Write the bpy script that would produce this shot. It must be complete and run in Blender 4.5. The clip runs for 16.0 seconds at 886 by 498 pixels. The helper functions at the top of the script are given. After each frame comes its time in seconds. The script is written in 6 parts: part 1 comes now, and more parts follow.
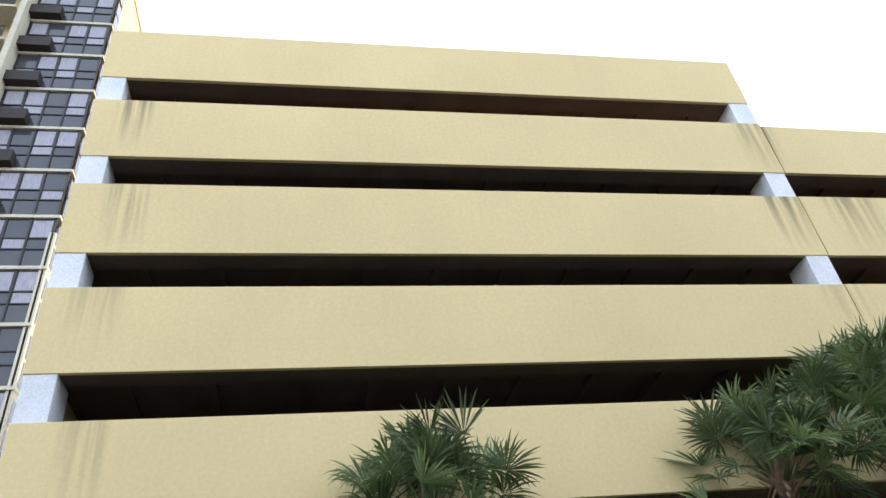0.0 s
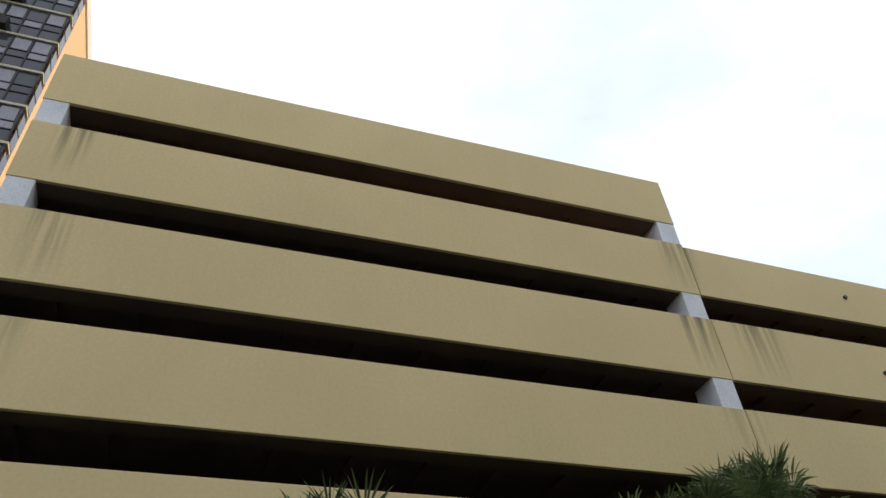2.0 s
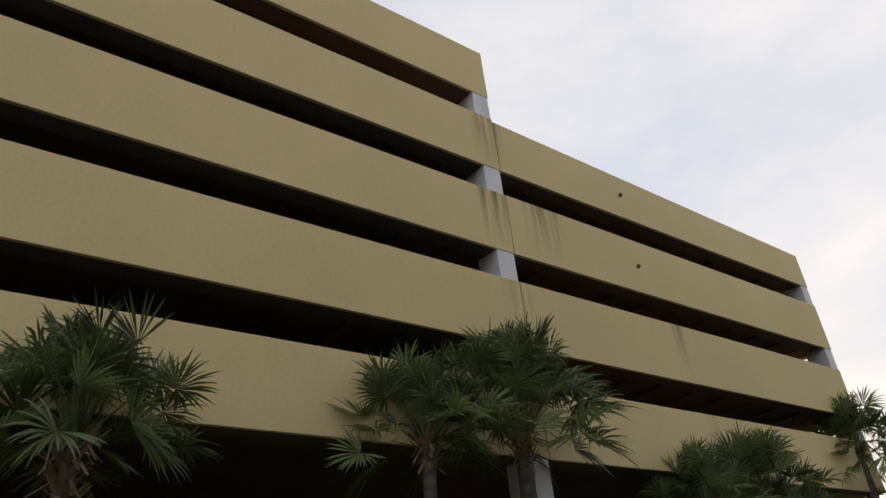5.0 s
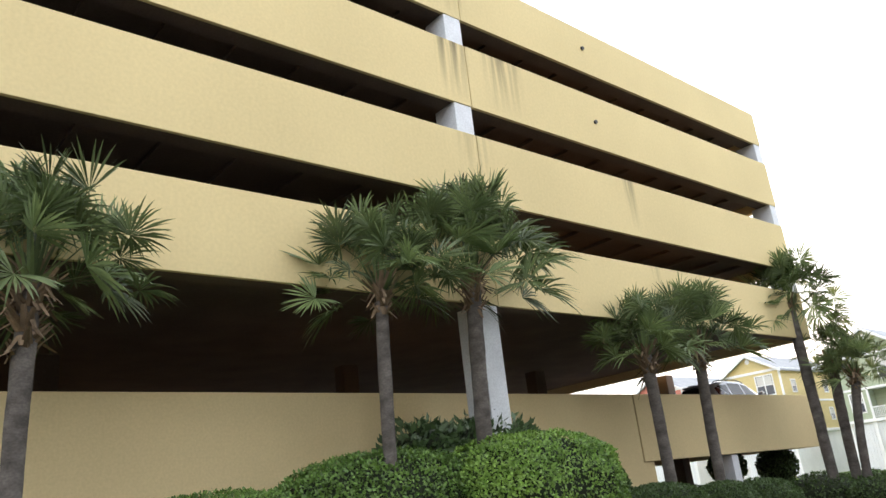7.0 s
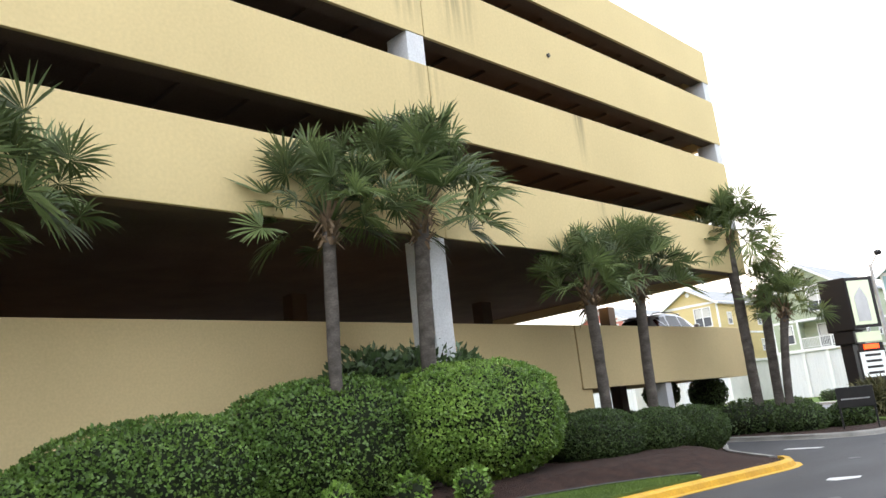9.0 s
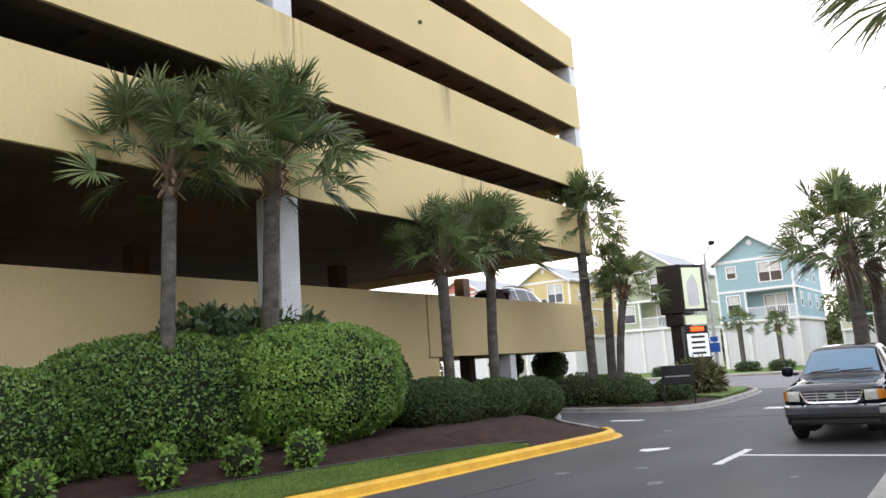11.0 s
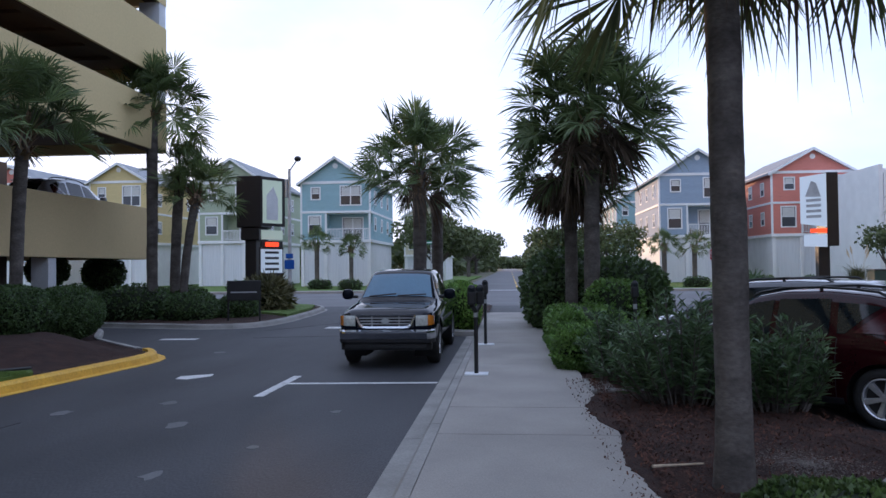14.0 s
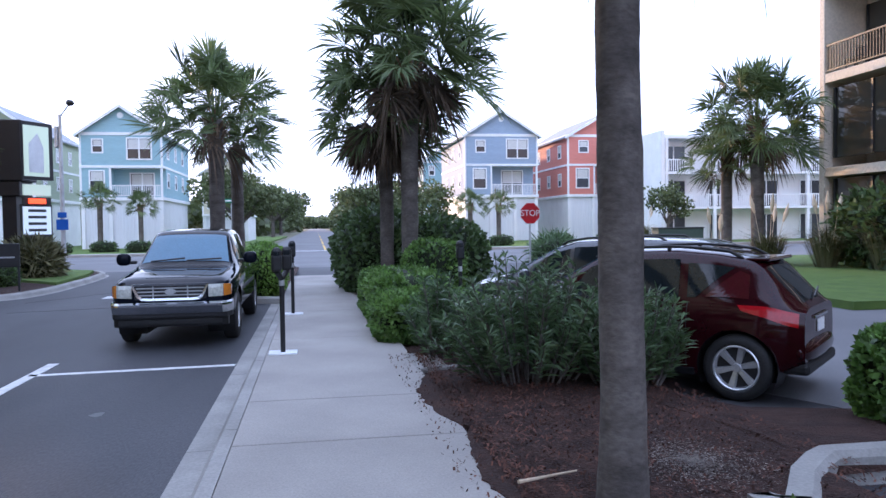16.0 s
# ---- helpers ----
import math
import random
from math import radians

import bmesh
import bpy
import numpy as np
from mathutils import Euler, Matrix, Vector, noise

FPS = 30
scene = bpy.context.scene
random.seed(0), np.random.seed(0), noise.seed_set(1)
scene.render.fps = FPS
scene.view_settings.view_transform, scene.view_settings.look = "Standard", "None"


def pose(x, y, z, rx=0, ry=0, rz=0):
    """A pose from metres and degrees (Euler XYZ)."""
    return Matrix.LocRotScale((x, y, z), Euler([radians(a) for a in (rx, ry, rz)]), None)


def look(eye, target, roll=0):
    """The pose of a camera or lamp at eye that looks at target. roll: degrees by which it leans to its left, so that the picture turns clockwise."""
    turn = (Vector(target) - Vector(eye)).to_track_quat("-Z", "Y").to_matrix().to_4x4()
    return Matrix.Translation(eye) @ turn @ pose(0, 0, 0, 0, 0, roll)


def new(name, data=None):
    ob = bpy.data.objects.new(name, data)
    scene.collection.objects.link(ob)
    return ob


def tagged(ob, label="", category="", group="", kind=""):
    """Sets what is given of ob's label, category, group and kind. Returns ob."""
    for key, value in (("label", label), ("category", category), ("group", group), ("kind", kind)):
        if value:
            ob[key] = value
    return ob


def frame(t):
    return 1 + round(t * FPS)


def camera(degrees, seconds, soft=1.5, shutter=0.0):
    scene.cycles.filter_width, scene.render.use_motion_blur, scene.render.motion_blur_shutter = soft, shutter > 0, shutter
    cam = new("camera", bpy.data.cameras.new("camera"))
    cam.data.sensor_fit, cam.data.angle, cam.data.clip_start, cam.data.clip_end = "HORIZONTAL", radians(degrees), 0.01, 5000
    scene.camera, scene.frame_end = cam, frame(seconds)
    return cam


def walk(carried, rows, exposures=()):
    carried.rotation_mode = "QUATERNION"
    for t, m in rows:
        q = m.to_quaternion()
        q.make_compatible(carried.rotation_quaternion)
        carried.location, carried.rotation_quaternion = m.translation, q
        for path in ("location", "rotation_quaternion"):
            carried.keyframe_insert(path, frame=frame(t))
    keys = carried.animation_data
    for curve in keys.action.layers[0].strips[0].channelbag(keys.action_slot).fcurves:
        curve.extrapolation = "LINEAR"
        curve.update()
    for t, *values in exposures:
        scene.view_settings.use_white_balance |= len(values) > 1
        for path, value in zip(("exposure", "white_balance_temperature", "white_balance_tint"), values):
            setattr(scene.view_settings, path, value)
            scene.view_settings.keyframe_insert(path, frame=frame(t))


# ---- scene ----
cam = camera(61.0, 16.0)
PATH = [
    (0, (-0.125, -6.477, 1.628), (-1.671, -6.121, 2.845), -7.7),
    (0.5, (-0.084, -6.454, 1.649), (-1.577, -6.104, 2.933), -8.3),
    (1, (-0.053, -6.464, 1.665), (-1.476, -6.12, 3.027), -8.2),
    (1.5, (-0.032, -6.545, 1.697), (-1.428, -6.192, 3.085), -6.4),
    (2, (-0.033, -6.72, 1.723), (-1.408, -6.173, 3.068), -5.1),
    (2.5, (-0.226, -6.816, 1.797), (-1.531, -6.085, 3.124), -4.6),
    (3, (-0.411, -6.889, 1.844), (-1.641, -6.048, 3.179), -5.6),
    (3.5, (-0.543, -6.945, 1.867), (-1.724, -6.022, 3.191), -7.6),
    (4, (-0.608, -6.94, 1.872), (-1.817, -5.936, 3.109), -6.3),
    (4.5, (-0.608, -6.919, 1.861), (-1.878, -5.849, 2.975), -6.3),
    (7, (-0.273, -6.874, 1.702), (-1.692, -5.614, 2.332), -6.4),
    (7.5, (-0.237, -6.906, 1.695), (-1.656, -5.609, 2.249), -6.2),
    (8, (-0.215, -6.937, 1.698), (-1.633, -5.611, 2.18), -6.2),
    (10.5, (0.044, -6.719, 1.683), (-1.219, -5.218, 2.071), -5.6),
    (11, (0.057, -6.586, 1.693), (-1.084, -4.974, 2.012), -3.9),
    (11.5, (-0.029, -6.267, 1.689), (-0.865, -4.463, 1.907), 0.2),
    (12, (-0.062, -5.904, 1.676), (-0.678, -4.009, 1.842), -2.0),
    (12.5, (-0.074, -5.525, 1.688), (-0.546, -3.588, 1.835), -1.6),
    (13, (-0.182, -5.177, 1.693), (-0.571, -3.219, 1.823), -1.6),
    (13.5, (-0.214, -4.814, 1.687), (-0.504, -2.837, 1.771), -2.6),
    (14, (-0.223, -4.442, 1.703), (-0.399, -2.451, 1.752), -0.6),
    (14.5, (-0.281, -4.037, 1.696), (-0.34, -2.038, 1.687), -1.5),
    (15, (-0.267, -3.63, 1.666), (-0.149, -1.637, 1.56), -1.2),
    (15.5, (-0.282, -3.254, 1.664), (-0.075, -1.268, 1.546), 0.7),
    (16, (-0.303, -2.844, 1.688), (0.03, -0.873, 1.624), -0.8),
]
walk(cam, [(t, look(eye, target, roll)) for t, eye, target, roll in PATH],
     exposures=[(0, 1.75, 5900, 10), (0.5, 1.6, 5900, 10), (1.0, 1.25, 6000, 10), (1.5, 0.75, 6200, 10), (2.0, 0.55, 6400, 10), (2.5, 0.42, 6450, 10), (3.0, 0.15, 6500, 10), (4.7, 0.05, 6900, 13), (6.8, 1.75, 6600, 10), (8.2, 2.0, 6600, 10), (10.5, 1.85, 6500, 10), (11.0, 1.75, 6550, 14), (12.0, 1.02, 6250, 17), (13.0, 0.55, 5600, 17), (14.0, 0.45, 5200, 17), (15.0, 0.9, 5100, 18), (16.0, 1.42, 5050, 20)])

# ---- world and sun ----
SUN_AZ, SUN_EL = radians(-24.0), radians(7.0)      # from +y towards -x, low evening sun
world = bpy.data.worlds.new("overcast_evening")
scene.world = world
world.use_nodes = True
wn, wl = world.node_tree.nodes, world.node_tree.links
wn.clear()
w_out = wn.new("ShaderNodeOutputWorld")
w_mix = wn.new("ShaderNodeMixShader")
w_sky = wn.new("ShaderNodeTexSky")
w_sky.sky_type = "NISHITA"
w_sky.sun_disc = False
w_sky.sun_elevation, w_sky.sun_rotation = SUN_EL, SUN_AZ
w_b1, w_b2 = wn.new("ShaderNodeBackground"), wn.new("ShaderNodeBackground")
w_b1.inputs["Strength"].default_value = 0.13
wl.new(w_sky.outputs[0], w_b1.inputs[0])
w_tc, w_map = wn.new("ShaderNodeTexCoord"), wn.new("ShaderNodeMapping")
w_map.inputs["Scale"].default_value = (1.6, 1.1, 3.2)
w_n = wn.new("ShaderNodeTexNoise")
w_n.inputs["Scale"].default_value, w_n.inputs["Detail"].default_value, w_n.inputs["Roughness"].default_value = 1.5, 6, 0.55
wl.new(w_tc.outputs["Generated"], w_map.inputs[0])
wl.new(w_map.outputs[0], w_n.inputs["Vector"])
w_r = wn.new("ShaderNodeValToRGB")
w_r.color_ramp.elements[0].position, w_r.color_ramp.elements[1].position = 0.32, 0.68
w_r.color_ramp.elements[0].color = (0.58, 0.66, 0.79, 1)
w_r.color_ramp.elements[1].color = (0.89, 0.89, 0.91, 1)
wl.new(w_n.outputs[0], w_r.inputs[0])
wl.new(w_r.outputs[0], w_b2.inputs[0])
w_b2.inputs["Strength"].default_value = 1.0
w_mix.inputs[0].default_value = 0.92
wl.new(w_b1.outputs[0], w_mix.inputs[1])
wl.new(w_b2.outputs[0], w_mix.inputs[2])
wl.new(w_mix.outputs[0], w_out.inputs[0])
sun = new("sun", bpy.data.lights.new("sun", "SUN"))
sun.data.energy, sun.data.angle, sun.data.color = 2.2, radians(1.5), (1.0, 0.56, 0.22)
sun.matrix_world = look((0, 0, 60), (-60 * math.sin(SUN_AZ), -60 * math.cos(SUN_AZ), 60 - 60 * math.tan(SUN_EL)))


# ---- materials ----
def rgb(c):
    return (c[0], c[1], c[2], 1.0)


def mat(name, c1, c2=None, rough=0.8, metal=0.0, scale=3.0, fine=40.0, bump=0.1, stretch=(1, 1, 1), spec=0.4, island=0.0, coat=0.0, dist=0.01, grain_amp=0.14, leafy=0.0):
    """Two-scale mottled surface: broad stains between c1 and c2, fine grain, and relief."""
    m = bpy.data.materials.new(name)
    m.use_nodes = True
    n, l = m.node_tree.nodes, m.node_tree.links
    b = n["Principled BSDF"]
    c2 = c2 or tuple(v * 0.8 for v in c1)
    tc, mp = n.new("ShaderNodeTexCoord"), n.new("ShaderNodeMapping")
    mp.inputs["Scale"].default_value = stretch
    l.new(tc.outputs["Object"], mp.inputs[0])
    big, small = n.new("ShaderNodeTexNoise"), n.new("ShaderNodeTexNoise")
    big.inputs["Scale"].default_value, big.inputs["Detail"].default_value = scale, 5
    small.inputs["Scale"].default_value, small.inputs["Detail"].default_value = fine, 3
    for t in (big, small):
        l.new(mp.outputs[0], t.inputs["Vector"])
    ramp = n.new("ShaderNodeValToRGB")
    ramp.color_ramp.elements[0].position, ramp.color_ramp.elements[1].position = 0.3, 0.7
    ramp.color_ramp.elements[0].color, ramp.color_ramp.elements[1].color = rgb(c2), rgb(c1)
    l.new(big.outputs[0], ramp.inputs[0])
    hsv = n.new("ShaderNodeHueSaturation")
    l.new(ramp.outputs[0], hsv.inputs["Color"])
    grain = n.new("ShaderNodeMapRange")
    grain.inputs["From Min"].default_value, grain.inputs["From Max"].default_value = 0.25, 0.75
    grain.inputs["To Min"].default_value, grain.inputs["To Max"].default_value = 1 - grain_amp, 1 + grain_amp
    l.new(small.outputs[0], grain.inputs[0])
    value = grain.outputs[0]
    if island:
        geo, mr, mul = n.new("ShaderNodeNewGeometry"), n.new("ShaderNodeMapRange"), n.new("ShaderNodeMath")
        mr.inputs["To Min"].default_value, mr.inputs["To Max"].default_value = 1 - island, 1 + island
        l.new(geo.outputs["Random Per Island"], mr.inputs[0])
        mul.operation = "MULTIPLY"
        l.new(mr.outputs[0], mul.inputs[0])
        l.new(value, mul.inputs[1])
        value = mul.outputs[0]
    l.new(value, hsv.inputs["Value"])
    l.new(hsv.outputs[0], b.inputs["Base Color"])
    b.inputs["Roughness"].default_value, b.inputs["Metallic"].default_value = rough, metal
    b.inputs["Specular IOR Level"].default_value = spec
    b.inputs["Coat Weight"].default_value = coat
    b.inputs["Coat Roughness"].default_value = 0.05
    if leafy:
        tr, mx = n.new("ShaderNodeBsdfTranslucent"), n.new("ShaderNodeMixShader")
        l.new(hsv.outputs[0], tr.inputs["Color"])
        mx.inputs[0].default_value = leafy
        l.new(b.outputs[0], mx.inputs[1])
        l.new(tr.outputs[0], mx.inputs[2])
        l.new(mx.outputs[0], n["Material Output"].inputs["Surface"])
    if bump:
        bp = n.new("ShaderNodeBump")
        bp.inputs["Strength"].default_value, bp.inputs["Distance"].default_value = bump, dist
        l.new(small.outputs[0], bp.inputs["Height"])
        l.new(bp.outputs[0], b.inputs["Normal"])
    return m


def glow(name, c, power):
    m = bpy.data.materials.new(name)
    m.use_nodes = True
    b = m.node_tree.nodes["Principled BSDF"]
    b.inputs["Base Color"].default_value = rgb(c)
    b.inputs["Emission Color"].default_value = rgb(c)
    b.inputs["Emission Strength"].default_value = power
    return m


def glass(name, tint=(0.03, 0.035, 0.04), rough=0.04):
    """Dark window glass of a closed room: a glossy dark pane."""
    m = mat(name, tint, rough=rough, bump=0, spec=0.45, scale=0.6)
    return m


def stained(name, c1, c2, streaks):
    """Painted stucco with vertical dirt runs at the given (y, half width, top, length, depth of colour)."""
    m = mat(name, c1, c2, rough=0.85, scale=0.35, fine=14, bump=0.05, spec=0.25, grain_amp=0.05)
    n, l = m.node_tree.nodes, m.node_tree.links
    b = n["Principled BSDF"]
    src = b.inputs["Base Color"].links[0].from_socket
    tc, sep = n.new("ShaderNodeTexCoord"), n.new("ShaderNodeSeparateXYZ")
    l.new(tc.outputs["Object"], sep.inputs[0])
    mp, run = n.new("ShaderNodeMapping"), n.new("ShaderNodeTexNoise")
    mp.inputs["Scale"].default_value = (1, 7.0, 0.35)
    l.new(tc.outputs["Object"], mp.inputs[0])
    run.inputs["Scale"].default_value, run.inputs["Detail"].default_value = 1.0, 4
    l.new(mp.outputs[0], run.inputs["Vector"])
    rr = n.new("ShaderNodeMapRange")
    rr.inputs["From Min"].default_value, rr.inputs["From Max"].default_value = 0.38, 0.62
    l.new(run.outputs[0], rr.inputs[0])

    def math_node(op, a, c):
        q = n.new("ShaderNodeMath")
        q.operation = op
        for k, v in enumerate((a, c)):
            if hasattr(v, "is_linked"):
                l.new(v, q.inputs[k])
            else:
                q.inputs[k].default_value = v
        return q.outputs[0]

    total = None
    for y0, half, top, length, depth in streaks:
        off = math_node("ABSOLUTE", math_node("SUBTRACT", sep.outputs[1], y0), 0)
        side = n.new("ShaderNodeMapRange")
        side.interpolation_type = "SMOOTHSTEP"
        side.inputs["From Min"].default_value, side.inputs["From Max"].default_value = half, half * 0.3
        l.new(off, side.inputs[0])
        fall = n.new("ShaderNodeMapRange")
        fall.inputs["From Min"].default_value, fall.inputs["From Max"].default_value = top - length, top
        fall.inputs["To Max"].default_value = depth
        l.new(sep.outputs[2], fall.inputs[0])
        below = math_node("LESS_THAN", sep.outputs[2], top + 0.02)
        s = math_node("MULTIPLY", math_node("MULTIPLY", side.outputs[0], fall.outputs[0]), below)
        total = s if total is None else math_node("MAXIMUM", total, s)
    # faint runs all over, from rain
    mix = n.new("ShaderNodeMix")
    mix.data_type = "RGBA"
    mix.inputs["B"].default_value = (0.10, 0.085, 0.06, 1)
    l.new(src, mix.inputs["A"])
    amount = math_node("MULTIPLY", total, rr.outputs[0])
    faint = math_node("MULTIPLY", rr.outputs[0], 0.012)
    l.new(math_node("MAXIMUM", amount, faint), mix.inputs["Factor"])
    l.new(mix.outputs["Result"], b.inputs["Base Color"])
    return m


M = {}
M["stucco"] = stained("yellow_stucco", (0.70, 0.57, 0.30), (0.645, 0.525, 0.275), [
    (4.75, 0.7, 15.17, 1.75, 0.75), (4.55, 0.65, 12.64, 1.75, 0.8), (4.9, 0.75, 10.08, 1.5, 0.35), (6.3, 0.9, 12.64, 1.75, 0.55),
    (-10.2, 0.5, 15.17, 1.6, 0.7), (-10.0, 0.65, 12.64, 1.9, 0.55), (-10.2, 0.7, 10.08, 1.7, 0.3), (11.1, 0.32, 10.08, 1.7, 0.6), (11.6, 0.38, 7.45, 1.6, 0.3), (-9.9, 0.55, 7.45, 2.0, 0.35)])
M["base_stucco"] = mat("tan_stucco_wall", (0.67, 0.54, 0.30), (0.61, 0.49, 0.27), rough=0.85, scale=0.4, fine=22, bump=0.12, spec=0.2, grain_amp=0.06)
M["white_paint"] = mat("white_painted_concrete", (0.74, 0.76, 0.78), (0.62, 0.64, 0.66), rough=0.7, scale=1.2, fine=30, bump=0.2)
# brown far below bare concrete: shade under the decks is put into the colour
M["concrete_dark"] = mat("deck_concrete_shade", (0.135, 0.10, 0.078), (0.095, 0.07, 0.054), rough=0.9, scale=0.8, fine=18, bump=0.3)
M["asphalt"] = mat("asphalt", (0.058, 0.059, 0.066), (0.027, 0.028, 0.033), rough=0.7, scale=0.45, fine=38, bump=0.6, dist=0.012, spec=0.35, grain_amp=0.3, stretch=(1.6, 0.5, 1))
M["asphalt_old"] = mat("worn_asphalt", (0.16, 0.16, 0.165), (0.11, 0.11, 0.115), rough=0.85, scale=0.3, fine=50, bump=0.3)
M["patch"] = mat("asphalt_patch", (0.028, 0.029, 0.032), (0.020, 0.021, 0.024), rough=0.7, scale=1.5, fine=50, bump=0.5)
M["concrete"] = mat("sidewalk_concrete", (0.355, 0.335, 0.305), (0.26, 0.245, 0.225), rough=0.85, scale=0.9, fine=70, bump=0.25)
M["kerb"] = mat("kerb_concrete", (0.34, 0.33, 0.31), (0.22, 0.215, 0.20), rough=0.88, scale=1.5, fine=45, bump=0.35)
M["yellow"] = mat("yellow_kerb_paint", (0.72, 0.43, 0.035), (0.55, 0.31, 0.03), rough=0.6, scale=2.2, fine=25, bump=0.25)
M["line"] = mat("road_paint", (0.70, 0.70, 0.70), (0.45, 0.45, 0.45), rough=0.7, scale=5, fine=60, bump=0.2)
M["yellow_line"] = mat("yellow_road_paint", (0.65, 0.42, 0.06), rough=0.7, scale=5)
M["mulch"] = mat("pine_bark_mulch", (0.052, 0.024, 0.016), (0.022, 0.010, 0.007), rough=0.95, scale=4, fine=45, bump=1.0, dist=0.04)
M["grass"] = mat("mown_grass", (0.125, 0.195, 0.036), (0.080, 0.135, 0.026), rough=0.95, scale=2, fine=90, bump=1.0, dist=0.03)
M["soil"] = mat("sandy_ground", (0.16, 0.14, 0.10), (0.09, 0.10, 0.05), rough=0.95, scale=0.1, fine=8, bump=0.6, dist=0.03)
M["trunk"] = mat("palm_bark", (0.155, 0.136, 0.120), (0.066, 0.057, 0.050), rough=0.95, scale=3.2, fine=22, bump=0.6, stretch=(1.0, 1.0, 1.7), dist=0.012, grain_amp=0.28)
M["boot"] = mat("dry_leaf_base", (0.24, 0.165, 0.10), (0.13, 0.09, 0.055), rough=0.9, scale=6, fine=40, island=0.35)
M["frond"] = mat("palm_frond", (0.145, 0.190, 0.070), (0.062, 0.092, 0.034), rough=0.45, scale=1.2, fine=20, bump=0, island=0.55, spec=0.45, leafy=0.3)
M["dead_frond"] = mat("dry_frond", (0.125, 0.090, 0.060), (0.060, 0.045, 0.032), rough=0.9, scale=2, fine=20, bump=0, island=0.3)
M["hedge"] = mat("clipped_hedge_leaf", (0.235, 0.375, 0.068), (0.135, 0.245, 0.045), rough=0.45, scale=1.3, fine=14, bump=0, island=0.45, spec=0.5, leafy=0.3)
# hedge leaf toned down; on the garage hedge this paints in its weaker light
M["hedge_mid"] = mat("dimmed_hedge_leaf", (0.165, 0.275, 0.055), (0.090, 0.170, 0.035), rough=0.45, scale=1.3, fine=14, bump=0, island=0.45, spec=0.5, leafy=0.3)
M["hedge_dark"] = mat("dark_shrub_leaf", (0.090, 0.140, 0.045), (0.050, 0.085, 0.025), rough=0.5, scale=1.3, fine=14, bump=0, island=0.4, spec=0.4, leafy=0.25)
M["low_shrub"] = mat("low_shrub_leaf", (0.115, 0.170, 0.045), (0.050, 0.085, 0.022), rough=0.4, scale=2.5, fine=14, bump=0, island=0.5, spec=0.5, leafy=0.3)
M["oleander"] = mat("oleander_leaf", (0.135, 0.200, 0.088), (0.060, 0.105, 0.040), rough=0.35, scale=1.5, fine=14, bump=0, island=0.45, spec=0.5, leafy=0.25)
# near-black green: the bushes' inner shade is held in this colour
M["core"] = mat("heart_painted_shade", (0.020, 0.030, 0.010), (0.012, 0.016, 0.007), rough=0.95, scale=3, fine=20, bump=0.6)
M["tree_leaf"] = mat("oak_leaf", (0.120, 0.145, 0.055), (0.070, 0.090, 0.034), rough=0.55, scale=0.5, fine=5, bump=0, island=0.4, leafy=0.25)
M["dry_grass"] = mat("dry_ornamental_grass", (0.17, 0.155, 0.07), (0.09, 0.09, 0.04), rough=0.8, scale=1, fine=10, bump=0, island=0.4)
M["plume"] = mat("grass_plume", (0.62, 0.52, 0.38), (0.5, 0.4, 0.28), rough=0.9, island=0.2, bump=0)
M["black_metal"] = mat("black_painted_metal", (0.012, 0.012, 0.013), (0.02, 0.02, 0.02), rough=0.45, scale=4, bump=0.05)
M["brown_metal"] = mat("dark_bronze_cabinet", (0.022, 0.018, 0.017), (0.014, 0.012, 0.012), rough=0.5, scale=2, bump=0.05)
M["galv"] = mat("galvanised_steel", (0.50, 0.51, 0.52), (0.36, 0.37, 0.38), rough=0.5, metal=0.6, scale=4, bump=0.05)
M["chrome"] = mat("chrome", (0.58, 0.59, 0.61), (0.48, 0.49, 0.51), rough=0.14, metal=1.0, bump=0)
M["rubber"] = mat("tyre_rubber", (0.018, 0.018, 0.019), (0.026, 0.025, 0.024), rough=0.85, scale=8, bump=0.3)
M["black_car"] = mat("black_car_paint", (0.004, 0.006, 0.011), (0.006, 0.008, 0.014), rough=0.05, scale=2, bump=0, spec=0.1)
M["red_car"] = mat("dark_red_car_paint", (0.024, 0.003, 0.005), (0.019, 0.002, 0.004), rough=0.08, scale=2, bump=0, spec=0.3)
M["silver_car"] = mat("silver_car_paint", (0.42, 0.43, 0.45), (0.38, 0.39, 0.41), rough=0.3, metal=0.5, scale=2, bump=0, coat=0.8)
M["grey_car"] = mat("dark_grey_car_paint", (0.085, 0.088, 0.096), (0.070, 0.072, 0.080), rough=0.2, metal=0.3, scale=2, bump=0, coat=0.6)
M["car_glass"] = glass("car_glass", (0.012, 0.016, 0.018))
# blue base colour paints the sky's reflection into the windscreens
M["windscreen"] = glass("sky_painted_windscreen", (0.075, 0.165, 0.250))
M["lamp_glass"] = mat("headlamp_glass", (0.55, 0.56, 0.50), (0.4, 0.41, 0.36), rough=0.12, scale=20, bump=0.2, coat=1.0)
M["amber"] = mat("amber_lens", (0.65, 0.22, 0.02), rough=0.2, coat=0.8, bump=0)
M["tail"] = mat("red_tail_lens", (0.36, 0.008, 0.012), (0.28, 0.006, 0.010), rough=0.12, coat=0.3, bump=0)
M["quarter"] = glass("red_tinted_glass", (0.05, 0.006, 0.009))
M["bumper_grey"] = mat("grey_plastic", (0.022, 0.022, 0.024), rough=0.6, bump=0.05)
M["alloy"] = mat("alloy_wheel", (0.70, 0.71, 0.73), (0.58, 0.59, 0.61), rough=0.25, metal=0.6, bump=0)
M["win_glass"] = glass("window_glass", (0.060, 0.062, 0.072))
